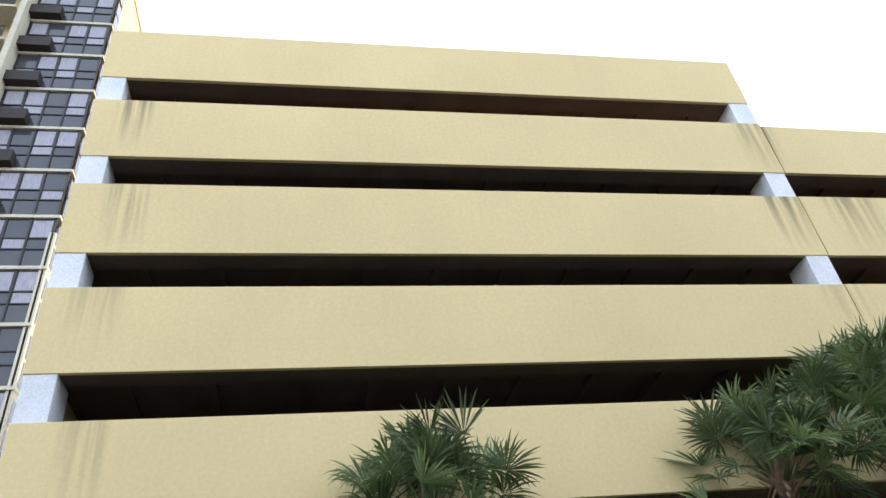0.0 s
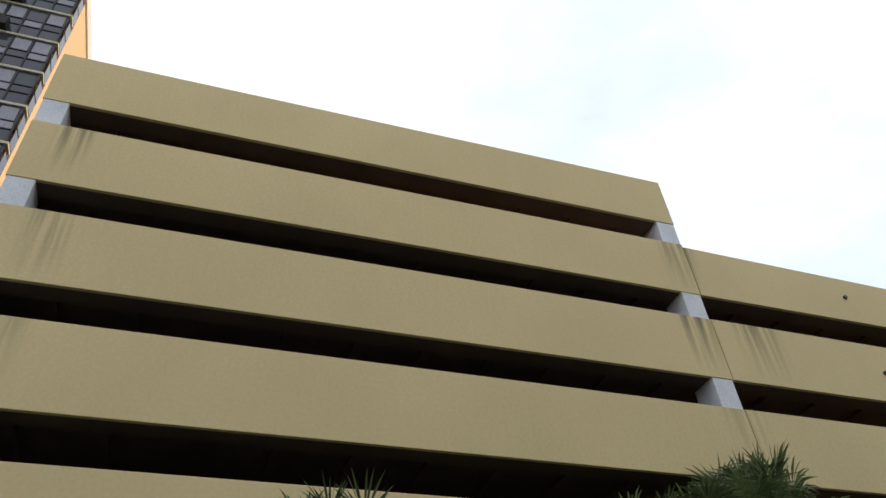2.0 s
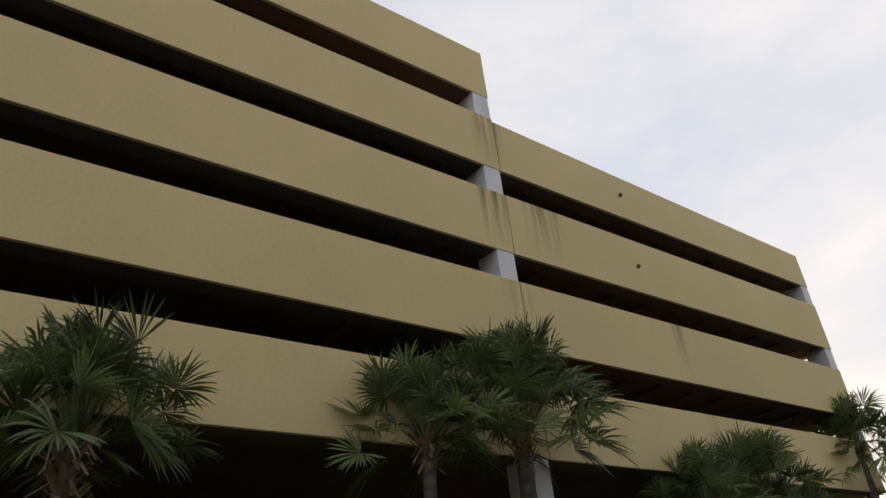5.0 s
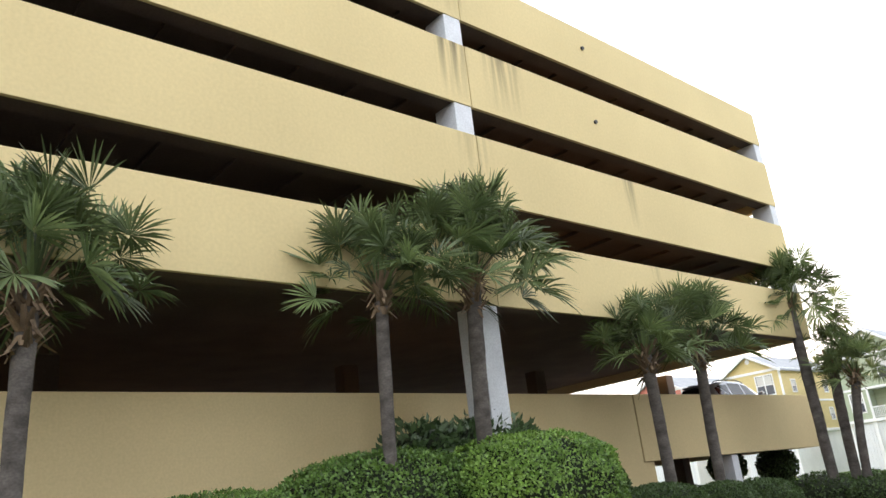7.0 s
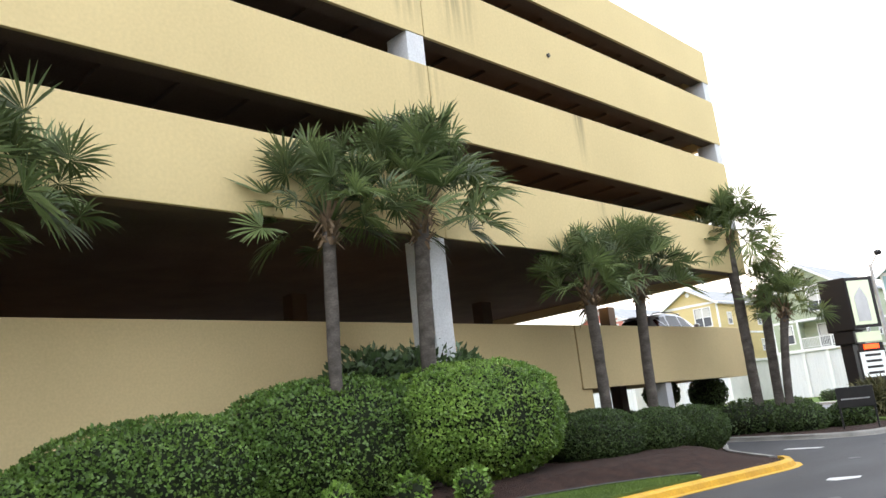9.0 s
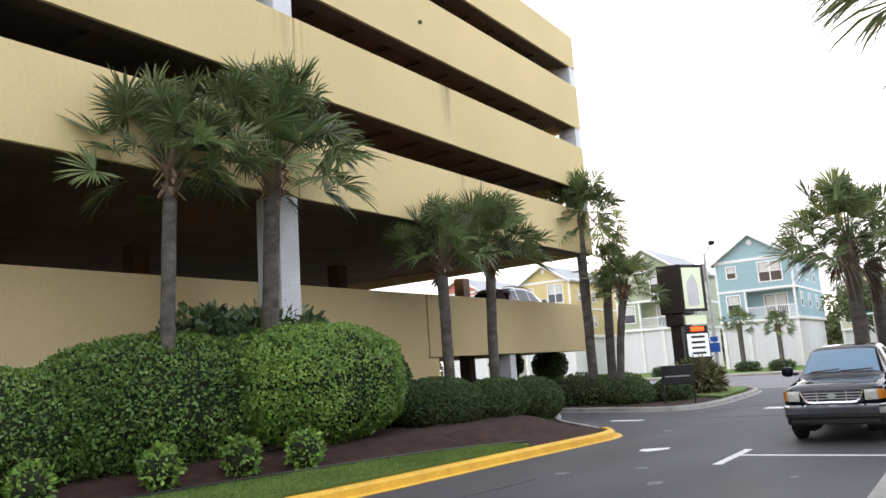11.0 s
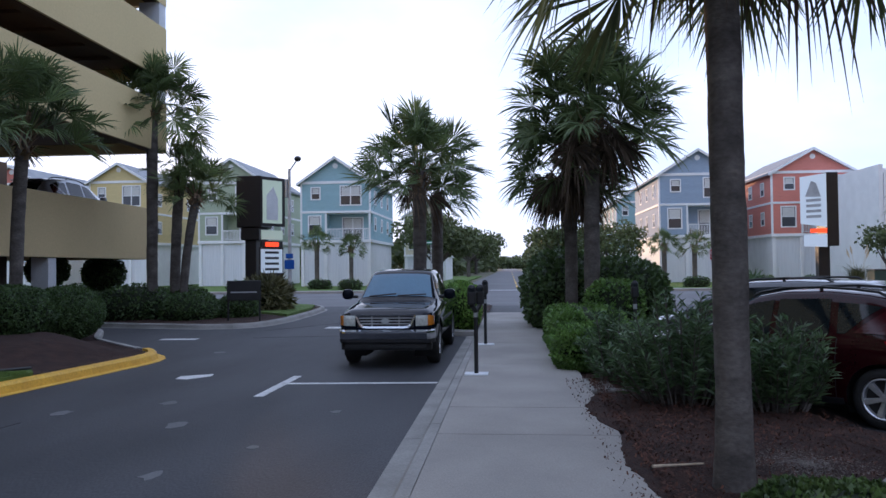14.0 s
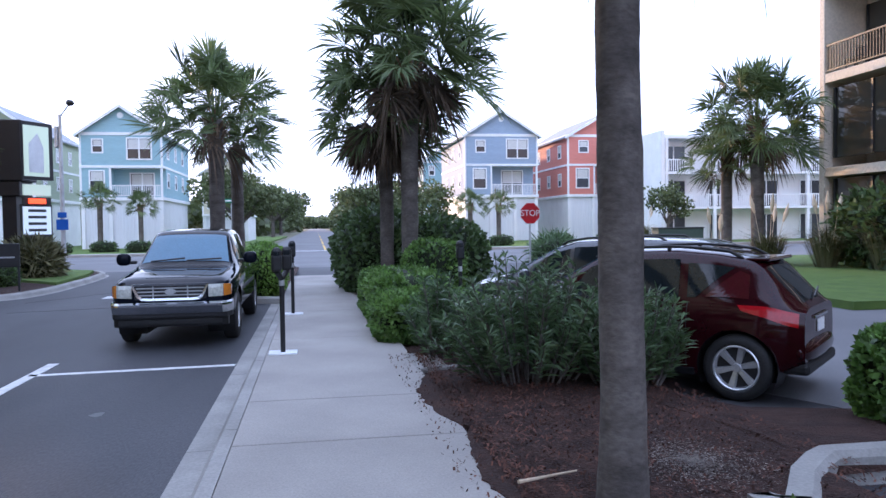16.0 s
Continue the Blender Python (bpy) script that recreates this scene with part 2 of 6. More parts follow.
M["trim_white"] = mat("white_trim", (0.80, 0.80, 0.80), (0.72, 0.72, 0.72), rough=0.6, scale=1, bump=0.05)
M["shingle"] = mat("grey_shingles", (0.33, 0.34, 0.35), (0.26, 0.27, 0.28), rough=0.9, scale=1, fine=12, bump=0.4)
M["tower_frame"] = mat("tower_beige_concrete", (0.56, 0.52, 0.40), (0.46, 0.43, 0.33), rough=0.8, scale=0.5, fine=10)
M["tower_side"] = mat("tower_cream_stucco", (0.66, 0.54, 0.34), (0.60, 0.49, 0.30), rough=0.85, scale=0.4, fine=10)
M["ac_brown"] = mat("brown_balcony_panel", (0.03, 0.022, 0.018), (0.02, 0.015, 0.012), rough=0.7)
M["curtain"] = mat("pale_curtain", (0.34, 0.33, 0.37), (0.22, 0.215, 0.25), rough=0.9, stretch=(1, 12, 1), scale=2, island=0.25)
M["blind"] = mat("pale_blind", (0.62, 0.61, 0.58), (0.50, 0.49, 0.47), rough=0.9, stretch=(1, 1, 10), scale=2)
M["led"] = glow("red_led_board", (1.0, 0.07, 0.01), 0.9)
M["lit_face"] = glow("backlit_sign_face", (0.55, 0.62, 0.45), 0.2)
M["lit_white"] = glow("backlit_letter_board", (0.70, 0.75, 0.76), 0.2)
M["stop_red"] = mat("stop_sign_red", (0.48, 0.012, 0.02), rough=0.4, bump=0, scale=2)
M["sign_white"] = mat("sign_white", (0.8, 0.8, 0.8), rough=0.4, bump=0, scale=2)
M["sign_blue"] = mat("sign_blue", (0.02, 0.10, 0.45), rough=0.4, bump=0, scale=2)
M["sign_green"] = mat("street_sign_green", (0.02, 0.22, 0.11), rough=0.4, bump=0, scale=2)


# ---- building blocks ----
def box(bm, x0, x1, y0, y1, z0, z1, bevel=0.0):
    r = bmesh.ops.create_cube(bm, size=1.0)
    for v in r["verts"]:
        v.co = Vector(((x0 + x1) / 2 + v.co.x * (x1 - x0), (y0 + y1) / 2 + v.co.y * (y1 - y0), (z0 + z1) / 2 + v.co.z * (z1 - z0)))
    if bevel:
        edges = list({e for v in r["verts"] for e in v.link_edges})
        bmesh.ops.bevel(bm, geom=edges, offset=bevel, segments=2, affect="EDGES", profile=0.5)
    return bm


def boxes(*dims, bevel=0.0):
    bm = bmesh.new()
    for d in dims:
        box(bm, *d, bevel=bevel)
    return bm


def tube(bm, p0, p1, r0, r1=None, seg=12, caps=True):
    p0, p1 = Vector(p0), Vector(p1)
    r1 = r0 if r1 is None else r1
    res = bmesh.ops.create_cone(bm, cap_ends=caps, segments=seg, radius1=r0, radius2=r1, depth=(p1 - p0).length)
    q = (p1 - p0).to_track_quat("Z", "Y").to_matrix().to_4x4()
    bmesh.ops.transform(bm, matrix=Matrix.Translation((p0 + p1) / 2) @ q, verts=res["verts"])
    return bm


def prism(bm, pts, axis, a, b):
    """A polygon in the plane across the axis, drawn out from a to b. Points are the two other coordinates in x, y, z order."""
    def at(p, v):
        return {"x": (v, p[0], p[1]), "y": (p[0], v, p[1]), "z": (p[0], p[1], v)}[axis]
    low, high = [bm.verts.new(at(p, a)) for p in pts], [bm.verts.new(at(p, b)) for p in pts]
    bm.faces.new(low), bm.faces.new(high[::-1])
    for i in range(len(pts)):
        j = (i + 1) % len(pts)
        bm.faces.new((low[i], high[i], high[j], low[j]))
    bmesh.ops.recalc_face_normals(bm, faces=bm.faces[:])
    return bm


def finish(name, bm, material, smooth=False):
    me = bpy.data.meshes.new(name)
    bm.to_mesh(me)
    bm.free()
    me.materials.append(material)
    if smooth:
        me.polygons.foreach_set("use_smooth", [True] * len(me.polygons))
        me.set_sharp_from_angle(angle=radians(42))
    return new(name, me)


def part(name, bm, material, parent, label="", smooth=False):
    ob = finish(name, bm, material, smooth)
    ob.parent = parent
    if label:
        ob["label"] = label
    return ob


def raw(name, verts, faces, material, parent=None, smooth=False):
    me = bpy.data.meshes.new(name)
    me.from_pydata([tuple(v) for v in verts], [], [tuple(f) for f in faces])
    me.materials.append(material)
    if smooth:
        me.polygons.foreach_set("use_smooth", [True] * len(me.polygons))
    ob = new(name, me)
    ob.parent = parent
    return ob


def thing(name, m, label, category, group=""):
    ob = new(name)
    ob.matrix_basis = m
    ob.empty_display_size = 0.3
    return tagged(ob, label, category, group)


def structure(name, bm, material, label, category):
    return tagged(finish(name, bm, material), label, category, kind="structure")


# ---- ground ----
def slab_poly(name, pts, z0, z1, material, label, category):
    bm = bmesh.new()
    prism(bm, pts, "z", z0, z1)
    return structure(name, bm, material, label, category)


def smooth_line(pts, step=0.4):
    """A rounded polyline through the points (Catmull-Rom)."""
    p = [Vector(q) for q in pts]
    out = []
    for i in range(len(p) - 1):
        a, b, c, d = p[max(i - 1, 0)], p[i], p[i + 1], p[min(i + 2, len(p) - 1)]
        n = max(2, int((c - b).length / step))
        for k in range(n):
            t = k / n
            out.append(0.5 * ((2 * b) + (c - a) * t + (2 * a - 5 * b + 4 * c - d) * t * t + (3 * b - a - 3 * c + d) * t ** 3))
    return out + [p[-1]]


def kerb_run(bm, line, wide, z0, z1, gutter=0.0):
    """A kerb with rounded top edge along a line in plan; the road lies on its right-hand side."""
    prof = [(0, z0), (0, z1 - 0.04), (-0.04, z1), (-wide, z1), (-wide, z0)]
    if gutter:
        prof = [(gutter, z0), (gutter, 0.006), (0.03, 0.012)] + prof[1:]
    rings = []
    for i, p in enumerate(line):
        d = (line[min(i + 1, len(line) - 1)] - line[max(i - 1, 0)]).normalized()
        r = Vector((d.y, -d.x))
        rings.append([bm.verts.new((p.x + r.x * o, p.y + r.y * o, z)) for o, z in prof])
    for a, b in zip(rings, rings[1:]):
        for j in range(len(prof) - 1):
            bm.faces.new((a[j], b[j], b[j + 1], a[j + 1]))
    bm.faces.new(rings[0]), bm.faces.new(rings[-1][::-1])
    bmesh.ops.recalc_face_normals(bm, faces=bm.faces[:])
    return bm


bm = bmesh.new()
bmesh.ops.create_grid(bm, x_segments=40, y_segments=40, size=2500)
ground = structure("ground", bm, M["soil"], "sandy grassy ground spreading to the horizon", "ground")
ground.location.z = -0.06

slab_poly("road_street", [(-60, -90), (60, -90), (60, 28.8), (-60, 28.8)], -0.05, 0.0, M["asphalt"], "dark asphalt street with driveway and parking lot", "road")
slab_poly("road_lot", [(5.2, -60), (40, -60), (40, 9.5), (9.4, 9.5), (9.4, 12), (3.4, 12), (3.4, 5.2), (4.4, 2.9), (5.2, 2.6)], -0.03, 0.004, M["asphalt_old"], "grey asphalt parking lot with angled stalls", "road")
slab_poly("road_cross", [(-260, 28.8), (260, 28.8), (260, 46), (-260, 46)], -0.05, 0.0, M["asphalt_old"], "grey worn asphalt cross street", "road")
slab_poly("road_far", [(-4.2, 46), (5.0, 46), (5.0, 700), (-4.2, 700)], -0.05, 0.002, M["asphalt_old"], "grey street running away to the horizon", "road")

# pavement along the street, poured in bays
walk_edge = 0.77
bays = [-30, -24, -20.5, -17, -13.5, -10, -6.5, -3.2, 0.4, 2.55, 3.9, 7.6, 11, 14.4, 17.8, 21.2]
pavement = structure("pavement", boxes((-0.92, walk_edge - 0.02, -30, 21.2, -0.04, 0.138)), M["kerb"], "light grey concrete pavement beside the street", "pavement")
for y0, y1 in zip(bays, bays[1:]):
    part("paving_bay", boxes((-0.915, walk_edge, y0 + 0.008, y1 - 0.008, 0.10, 0.16), bevel=0.008), M["concrete"], pavement)
bm = bmesh.new()
for y0, y1 in zip(range(-30, 21, 3), range(-27, 24, 3)):
    kerb_run(bm, [Vector((-1.055, min(y1, 21.2) - 0.006)), Vector((-1.055, y0 + 0.006))], 0.137, -0.04, 0.16, gutter=0.24)
for f in bm.faces:
    f.smooth = False
structure("kerb_street", bm, M["kerb"], "grey concrete kerb with gutter pan", "kerb")

# planting bed in front of the garage with its yellow kerb
nose = smooth_line([(-9.9, -30), (-9.0, -14), (-8.2, -3), (-7.6, 2.2), (-7.3, 5.3), (-7.0, 8.0), (-6.92, 9.1), (-7.2, 9.9), (-8.2, 10.9), (-9.9, 12.7), (-11.3, 15.2), (-12.6, 16.2)])
yk = [p for p in nose if p.y < 10.4]
gk = [p for p in nose if p.y >= 10.2]
structure("kerb_yellow", kerb_run(bmesh.new(), [Vector((p.x, p.y)) for p in yk], 0.16, -0.04, 0.15, gutter=0.16), M["yellow"], "yellow painted concrete kerb round the planting bed", "kerb")
structure("kerb_bed", kerb_run(bmesh.new(), gk, 0.15, -0.04, 0.13), M["kerb"], "grey concrete kerb of the planting bed", "kerb")


def bed(name, outline, rise, material, label, inset=0.1):
    """A gently mounded surface inside an outline."""
    bm = bmesh.new()
    c = sum((Vector(p) for p in outline), Vector((0, 0))) / len(outline)
    rings = []
    for f, h in ((1.0, 0.10), (0.9, 0.10 + rise * 0.3), (0.7, 0.10 + rise * 0.7), (0.4, 0.10 + rise), (0.1, 0.10 + rise)):
        rings.append([bm.verts.new((c.x + (p[0] - c.x) * f, c.y + (p[1] - c.y) * f, h + 0.02 * noise.noise((p[0] * 2, p[1] * 2, f * 9)))) for p in outline])
    for a, b in zip(rings, rings[1:]):
        for j in range(len(outline)):
            k = (j + 1) % len(outline)
            bm.faces.new((a[j], a[k], b[k], b[j]))
    bm.faces.new(rings[-1])
    bmesh.ops.recalc_face_normals(bm, faces=bm.faces[:])
    ob = structure(name, bm, material, label, "planting bed")
    return ob


inner = [(p.x - 0.12, p.y) for p in nose]
grass_edge = smooth_line([(-10.6, -30), (-10.7, -8), (-10.2, -1), (-9.4, 2.8), (-8.6, 5.2), (-7.6, 6.6)])
# the bark mulch rises from the lawn towards the garage wall
bm, rows = bmesh.new(), []
for p in nose:
    row = []
    foot = float(np.interp(p.y, [q.y for q in grass_edge], [q.x for q in grass_edge])) if p.y < 6.6 else p.x - 0.5
    for k in range(25):
        gx = p.x - 0.12 + (-13.9 - p.x + 0.12) * k / 24
        d = min(1.0, max(0.0, (foot - gx) / 1.7))
        row.append(bm.verts.new((gx, p.y, 0.10 + 0.34 * d * d * (3 - 2 * d) * min(1.0, max(0.0, (15.5 - p.y) / 5)) + 0.03 * noise.noise((gx * 2, p.y * 2, 0)) * (k > 0))))
    rows.append(row)
for a, b in zip(rows, rows[1:]):
    for k in range(24):
        bm.faces.new((a[k], b[k], b[k + 1], a[k + 1]))
bmesh.ops.recalc_face_normals(bm, faces=bm.faces[:])
structure("bed_garage", bm, M["mulch"], "dark bark mulch bed rising towards the garage wall", "planting bed")
strip = [(p.x - 0.17, p.y) for p in nose if p.y < 6.3]
bm = bmesh.new()
prism(bm, [(p[0], p[1]) for p in strip] + [(p.x, p.y) for p in grass_edge][::-1], "z", 0.08, 0.20)
structure("lawn_strip", bm, M["grass"], "narrow strip of mown green grass", "grass")
gr = np.random.default_rng(55)
n = 42000
gy = gr.uniform(-5.0, 6.2, n)
outer = np.interp(gy, [p.y for p in nose if p.y < 8], [p.x - 0.17 for p in nose if p.y < 8])
inward = np.interp(gy, [p.y for p in grass_edge], [p.x for p in grass_edge])
gx = inward + (outer - inward) * gr.random(n)
ga, gh, gw = gr.uniform(0, 6.28, n), gr.uniform(0.02, 0.055, n), gr.uniform(0.003, 0.006, n)
lx, ly = gr.normal(0, 0.02, n), gr.normal(0, 0.02, n)
low = np.full(n, 0.198)
tri = np.stack([np.stack([gx - gw * np.cos(ga), gy - gw * np.sin(ga), low], 1), np.stack([gx + gw * np.cos(ga), gy + gw * np.sin(ga), low], 1), np.stack([gx + lx, gy + ly, low + gh], 1)], 1)
M["blade"] = mat("grass_blade", (0.16, 0.235, 0.045), (0.09, 0.15, 0.03), rough=0.6, scale=1.2, fine=9, bump=0, island=0.45, leafy=0.25)
blades = raw("grass_blades", tri.reshape(-1, 3).tolist(), np.arange(n * 3).reshape(-1, 3).tolist(), M["blade"])
tagged(blades, "short green blades of mown grass", "grass", kind="stuff")
bm = bmesh.new()
for a, b in zip(grass_edge, grass_edge[1:]):
    tube(bm, (a.x, a.y, 0.21), (b.x, b.y, 0.21), 0.035, seg=6)
structure("edging", bm, M["black_metal"], "black plastic edging between lawn and mulch", "edging")

# sign island beyond the driveway
isl = smooth_line([(-13.8, 18.0), (-12.5, 17.3), (-10.6, 16.85), (-8.8, 16.5), (-7.75, 17.0), (-7.4, 18.6), (-7.4, 20.6), (-7.6, 24.2), (-8.1, 26.8), (-9.6, 28.2), (-13.0, 28.6)])
structure("kerb_island", kerb_run(bmesh.new(), isl, 0.16, -0.04, 0.14, gutter=0.12), M["kerb"], "pale concrete kerb of the sign island", "kerb")
bed("bed_island", [(p.x - 0.1, p.y) for p in isl] + [(-30, 28.6), (-30, 18.5)], 0.03, M["mulch"], "mulch bed of the sign island")
bm = bmesh.new()
prism(bm, [(-7.65, 20.2), (-7.75, 22.0), (-7.95, 24.4), (-8.4, 26.6), (-9.8, 27.8), (-10.6, 25), (-9.2, 21.8)], "z", 0.1, 0.20)
structure("lawn_island", bm, M["grass"], "small patch of green lawn on the sign island", "grass")

# bed between the pavement and the parking lot
bed("bed_pavement", [(0.70, -30), (0.70, 21.2), (3.0, 21.2), (3.3, 14), (1.9, 6.2), (2.0, 5.2), (2.7, 4.0), (3.3, 3.05), (4.0, 2.75), (5.1, 2.6), (5.1, 1.45), (2.68, 1.3), (2.13, 0.6), (2.13, -30)], 0.08, M["mulch"], "dark bark mulch bed along the pavement")
lot_edge = smooth_line([(2.13, -30), (2.13, -2), (2.16, 0.25), (2.38, 0.80), (2.84, 1.30), (3.35, 1.36), (6.5, 1.2)])
structure("kerb_lot", kerb_run(bmesh.new(), lot_edge, 0.17, -0.04, 0.22), M["kerb"], "concrete kerb of a planter beside the lot", "kerb")
bulb = smooth_line([(-1.06, 27.2), (-2.6, 27.0), (-4.2, 25.8), (-4.5, 22.0), (-3.6, 17.5), (-2.0, 14.6), (-1.06, 14.0)])
structure("kerb_bulb", kerb_run(bmesh.new(), bulb, 0.16, -0.04, 0.15), M["kerb"], "concrete kerb of the planted kerb extension", "kerb")
bed("bed_bulb", [(p.x + 0.1, p.y) for p in bulb], 0.03, M["mulch"], "mulch bed in the kerb extension")
structure("kerb_drive", boxes((0.72, 1.7, 5.05, 5.2, -0.04, 0.17), (0.72, 0.86, 5.2, 6.0, -0.04, 0.17), bevel=0.03), M["kerb"], "short concrete kerb at the gap in the hedge", "kerb")
slab_poly("pavement_link", [(0.71, 5.2), (1.9, 5.2), (1.9, 6.0), (0.71, 6.0)], -0.03, 0.14, M["concrete"], "small concrete pad at the hedge gap", "pavement")

# far side of the cross street
slab_poly("pavement_far_left", [(-200, 46), (-5.2, 46), (-5.2, 47.6), (-200, 47.6)], -0.05, 0.15, M["concrete"], "concrete pavement across the cross street", "pavement")
slab_poly("pavement_far_right", [(6.0, 46), (200, 46), (200, 47.6), (6.0, 47.6)], -0.05, 0.15, M["concrete"], "concrete pavement across the cross street", "pavement")
slab_poly("lawn_far_left", [(-200, 47.6), (-5.2, 47.6), (-5.2, 130), (-200, 130)], -0.05, 0.12, M["grass"], "lawn in front of the row of houses", "grass")
slab_poly("lawn_far_right", [(6.0, 47.6), (200, 47.6), (200, 130), (6.0, 130)], -0.05, 0.12, M["grass"], "lawn in front of the row of houses", "grass")
slab_poly("lawn_drive", [(9.5, 9.6), (40, 9.6), (40, 27), (9.5, 27)], -0.03, 0.16, M["grass"], "lawn beyond the parking lot drive", "grass")

# road markings
def marking(pts, material, label):
    bm = bmesh.new()
    prism(bm, pts, "z", -0.01, 0.005)
    return structure("road_marking", bm, material, label, "road marking")


marking([(-1.31, 6.605), (-1.31, 6.715), (-3.62, 6.58), (-3.62, 6.47)], M["line"], "white painted parking stall line")
marking([(-3.53, 7.3), (-3.66, 7.3), (-3.66, 5.4), (-3.53, 5.4)], M["line"], "white painted parking stall end mark")
marking([(-5.45, 6.95), (-5.25, 6.9), (-5.0, 7.25), (-5.05, 7.5), (-5.3, 7.35), (-5.5, 7.25)], M["line"], "worn white painted arrow mark")
marking([(-8.8, 13.3), (-7.9, 13.35), (-7.9, 13.65), (-8.8, 13.6)], M["line"], "worn white painted driveway mark")
marking([(-5.5, 16.6), (-5.0, 16.6), (-5.0, 17.2), (-5.5, 17.2)], M["line"], "worn white painted mark")
marking([(-3.6, 50.2), (4.4, 50.2), (4.4, 50.8), (-3.6, 50.8)], M["line"], "white painted stop line")
marking([(-6.8, 27.9), (-1.3, 27.9), (-1.3, 28.4), (-6.8, 28.4)], M["line"], "white painted stop line")
for y0 in (52, 70, 90, 115, 150, 200):
    marking([(0.3, y0), (0.45, y0), (0.45, y0 + 14), (0.3, y0 + 14)], M["yellow_line"], "yellow painted centre line")
marking([(-5.62, 0.62), (-5.05, 0.60), (-5.0, 1.25), (-5.55, 1.32)], M["patch"], "dark asphalt repair patch")

rng = random.Random(77)
for i, (x0, y0, x1, y1) in enumerate([(-6.6, 13.8, -3.0, 14.6), (-7.0, 16.0, -5.4, 18.8), (-6.4, -3.0, -5.8, 3.6)]):
    bm = bmesh.new()
    q = [Vector((x0 + (x1 - x0) * k / 9 + rng.uniform(-0.06, 0.06), y0 + (y1 - y0) * k / 9 + rng.uniform(-0.06, 0.06))) for k in range(10)]
    for a, b in zip(q, q[1:]):
        d = (b - a).normalized()
        s = Vector((-d.y, d.x)) * rng.uniform(0.006, 0.013)
        prism(bm, [(a + s)[:], (b + s)[:], (b - s)[:], (a - s)[:]], "z", -0.01, 0.004)
    structure("tar_seam", bm, M["patch"], "dark tarred crack in the asphalt", "crack")
for i, (x0, y0, r) in enumerate([(-2.3, 4.4, 0.07), (-3.9, 3.6, 0.14), (-4.6, 4.9, 0.10), (-2.7, 2.6, 0.06), (-5.6, 4.2, 0.12), (-3.2, 1.6, 0.10), (-6.2, 10.6, 0.12)]):
    bm = bmesh.new()
    prism(bm, [(x0 + r * rng.uniform(0.6, 1.2) * math.cos(k * 0.7), y0 + r * 1.5 * rng.uniform(0.6, 1.2) * math.sin(k * 0.7)) for k in range(9)], "z", -0.01, 0.0035)
    structure("worn_spot", bm, M["asphalt_old"], "pale worn spot in the asphalt", "road wear")


# ---- parking garage ----
FX, YL, YR, YJ = -12.0, -11.1, 20.55, 5.03
DEPTH = 21.0
BX = FX - DEPTH
garage = thing("parking_garage", pose(0, 0, 0), "multi-storey yellow stucco parking garage with open decks", "parking garage")
bands = [(5.74, 7.43), (8.30, 10.06), (10.85, 12.62), (13.40, 15.15), (15.92, 17.64)]
for i, (z0, z1) in enumerate(bands):
    if i < 4:
        right_top = z1 if i < 3 else 14.78
        part("parapet_wall", boxes((FX - 0.09, FX, YL, YJ - 0.012, z0, z1), bevel=0.012), M["stucco"], garage)
        near_top = z1 if i < 3 else 15.06
        part("parapet_wall", prism(bmesh.new(), [(YJ + 0.012, z0), (YR, z0), (YR, right_top), (YJ + 0.012, near_top)], "x", FX - 0.09, FX), M["stucco"], garage)
        part("end_parapet", boxes((BX, FX - 0.095, YR - 0.25, YR - 0.003, z0, right_top), bevel=0.015), M["stucco"], garage)
        part("rear_parapet", boxes((BX, BX + 0.25, YL, YR - 0.26, z0, z1)), M["stucco"], garage)
    else:
        part("parapet_wall", boxes((FX - 0.09, FX, YL, YJ - 0.012, z0, z1), bevel=0.012), M["stucco"], garage)
        part("end_parapet", boxes((BX, FX - 0.095, YJ - 0.27, YJ - 0.015, z0, z1), bevel=0.015), M["stucco"], garage)
        part("rear_parapet", boxes((BX, BX + 0.25, YL, YJ, z0, z1)), M["stucco"], garage)
    end = YR - 0.26 if i < 4 else YJ - 0.28
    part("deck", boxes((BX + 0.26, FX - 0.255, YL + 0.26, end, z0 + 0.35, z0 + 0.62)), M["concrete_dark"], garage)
    # beam in the shade-toned brown, so the slot below each parapet reads dark
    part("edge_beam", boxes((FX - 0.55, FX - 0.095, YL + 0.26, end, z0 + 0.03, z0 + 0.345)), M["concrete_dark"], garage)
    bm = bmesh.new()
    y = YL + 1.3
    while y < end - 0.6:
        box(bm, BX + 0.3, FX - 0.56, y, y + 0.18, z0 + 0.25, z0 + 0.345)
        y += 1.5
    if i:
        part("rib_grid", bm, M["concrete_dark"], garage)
    part("left_wall", boxes((BX, FX - 0.255, YL + 0.003, YL + 0.25, z0 - 0.9, z1 + 0.02)), M["stucco"], garage)
for y0, y1, levels in ((YL, YL + 0.55, 5), (YJ - 0.6, YJ - 0.02, 5), (YR - 0.5, YR - 0.01, 4)):
    for k in range(1, levels):
        part("column", boxes((FX - 0.75, FX - 0.02, y0 + 0.02, y1, bands[k - 1][1] - 0.02, bands[k][0] + 0.02), bevel=0.012), M["white_paint"], garage, "white painted column face")
part("column", boxes((FX - 0.75, FX - 0.02, YJ - 0.62, YJ - 0.05, 0.0, 5.73), bevel=0.015), M["white_paint"], garage, "white painted ground column")
part("column", boxes((FX - 0.75, FX - 0.06, YL, YL + 0.55, 0.0, 5.73), bevel=0.015), M["white_paint"], garage, "white painted ground column")
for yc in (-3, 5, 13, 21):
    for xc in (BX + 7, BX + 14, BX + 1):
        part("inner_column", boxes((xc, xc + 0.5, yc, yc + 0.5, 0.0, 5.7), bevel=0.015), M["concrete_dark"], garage)
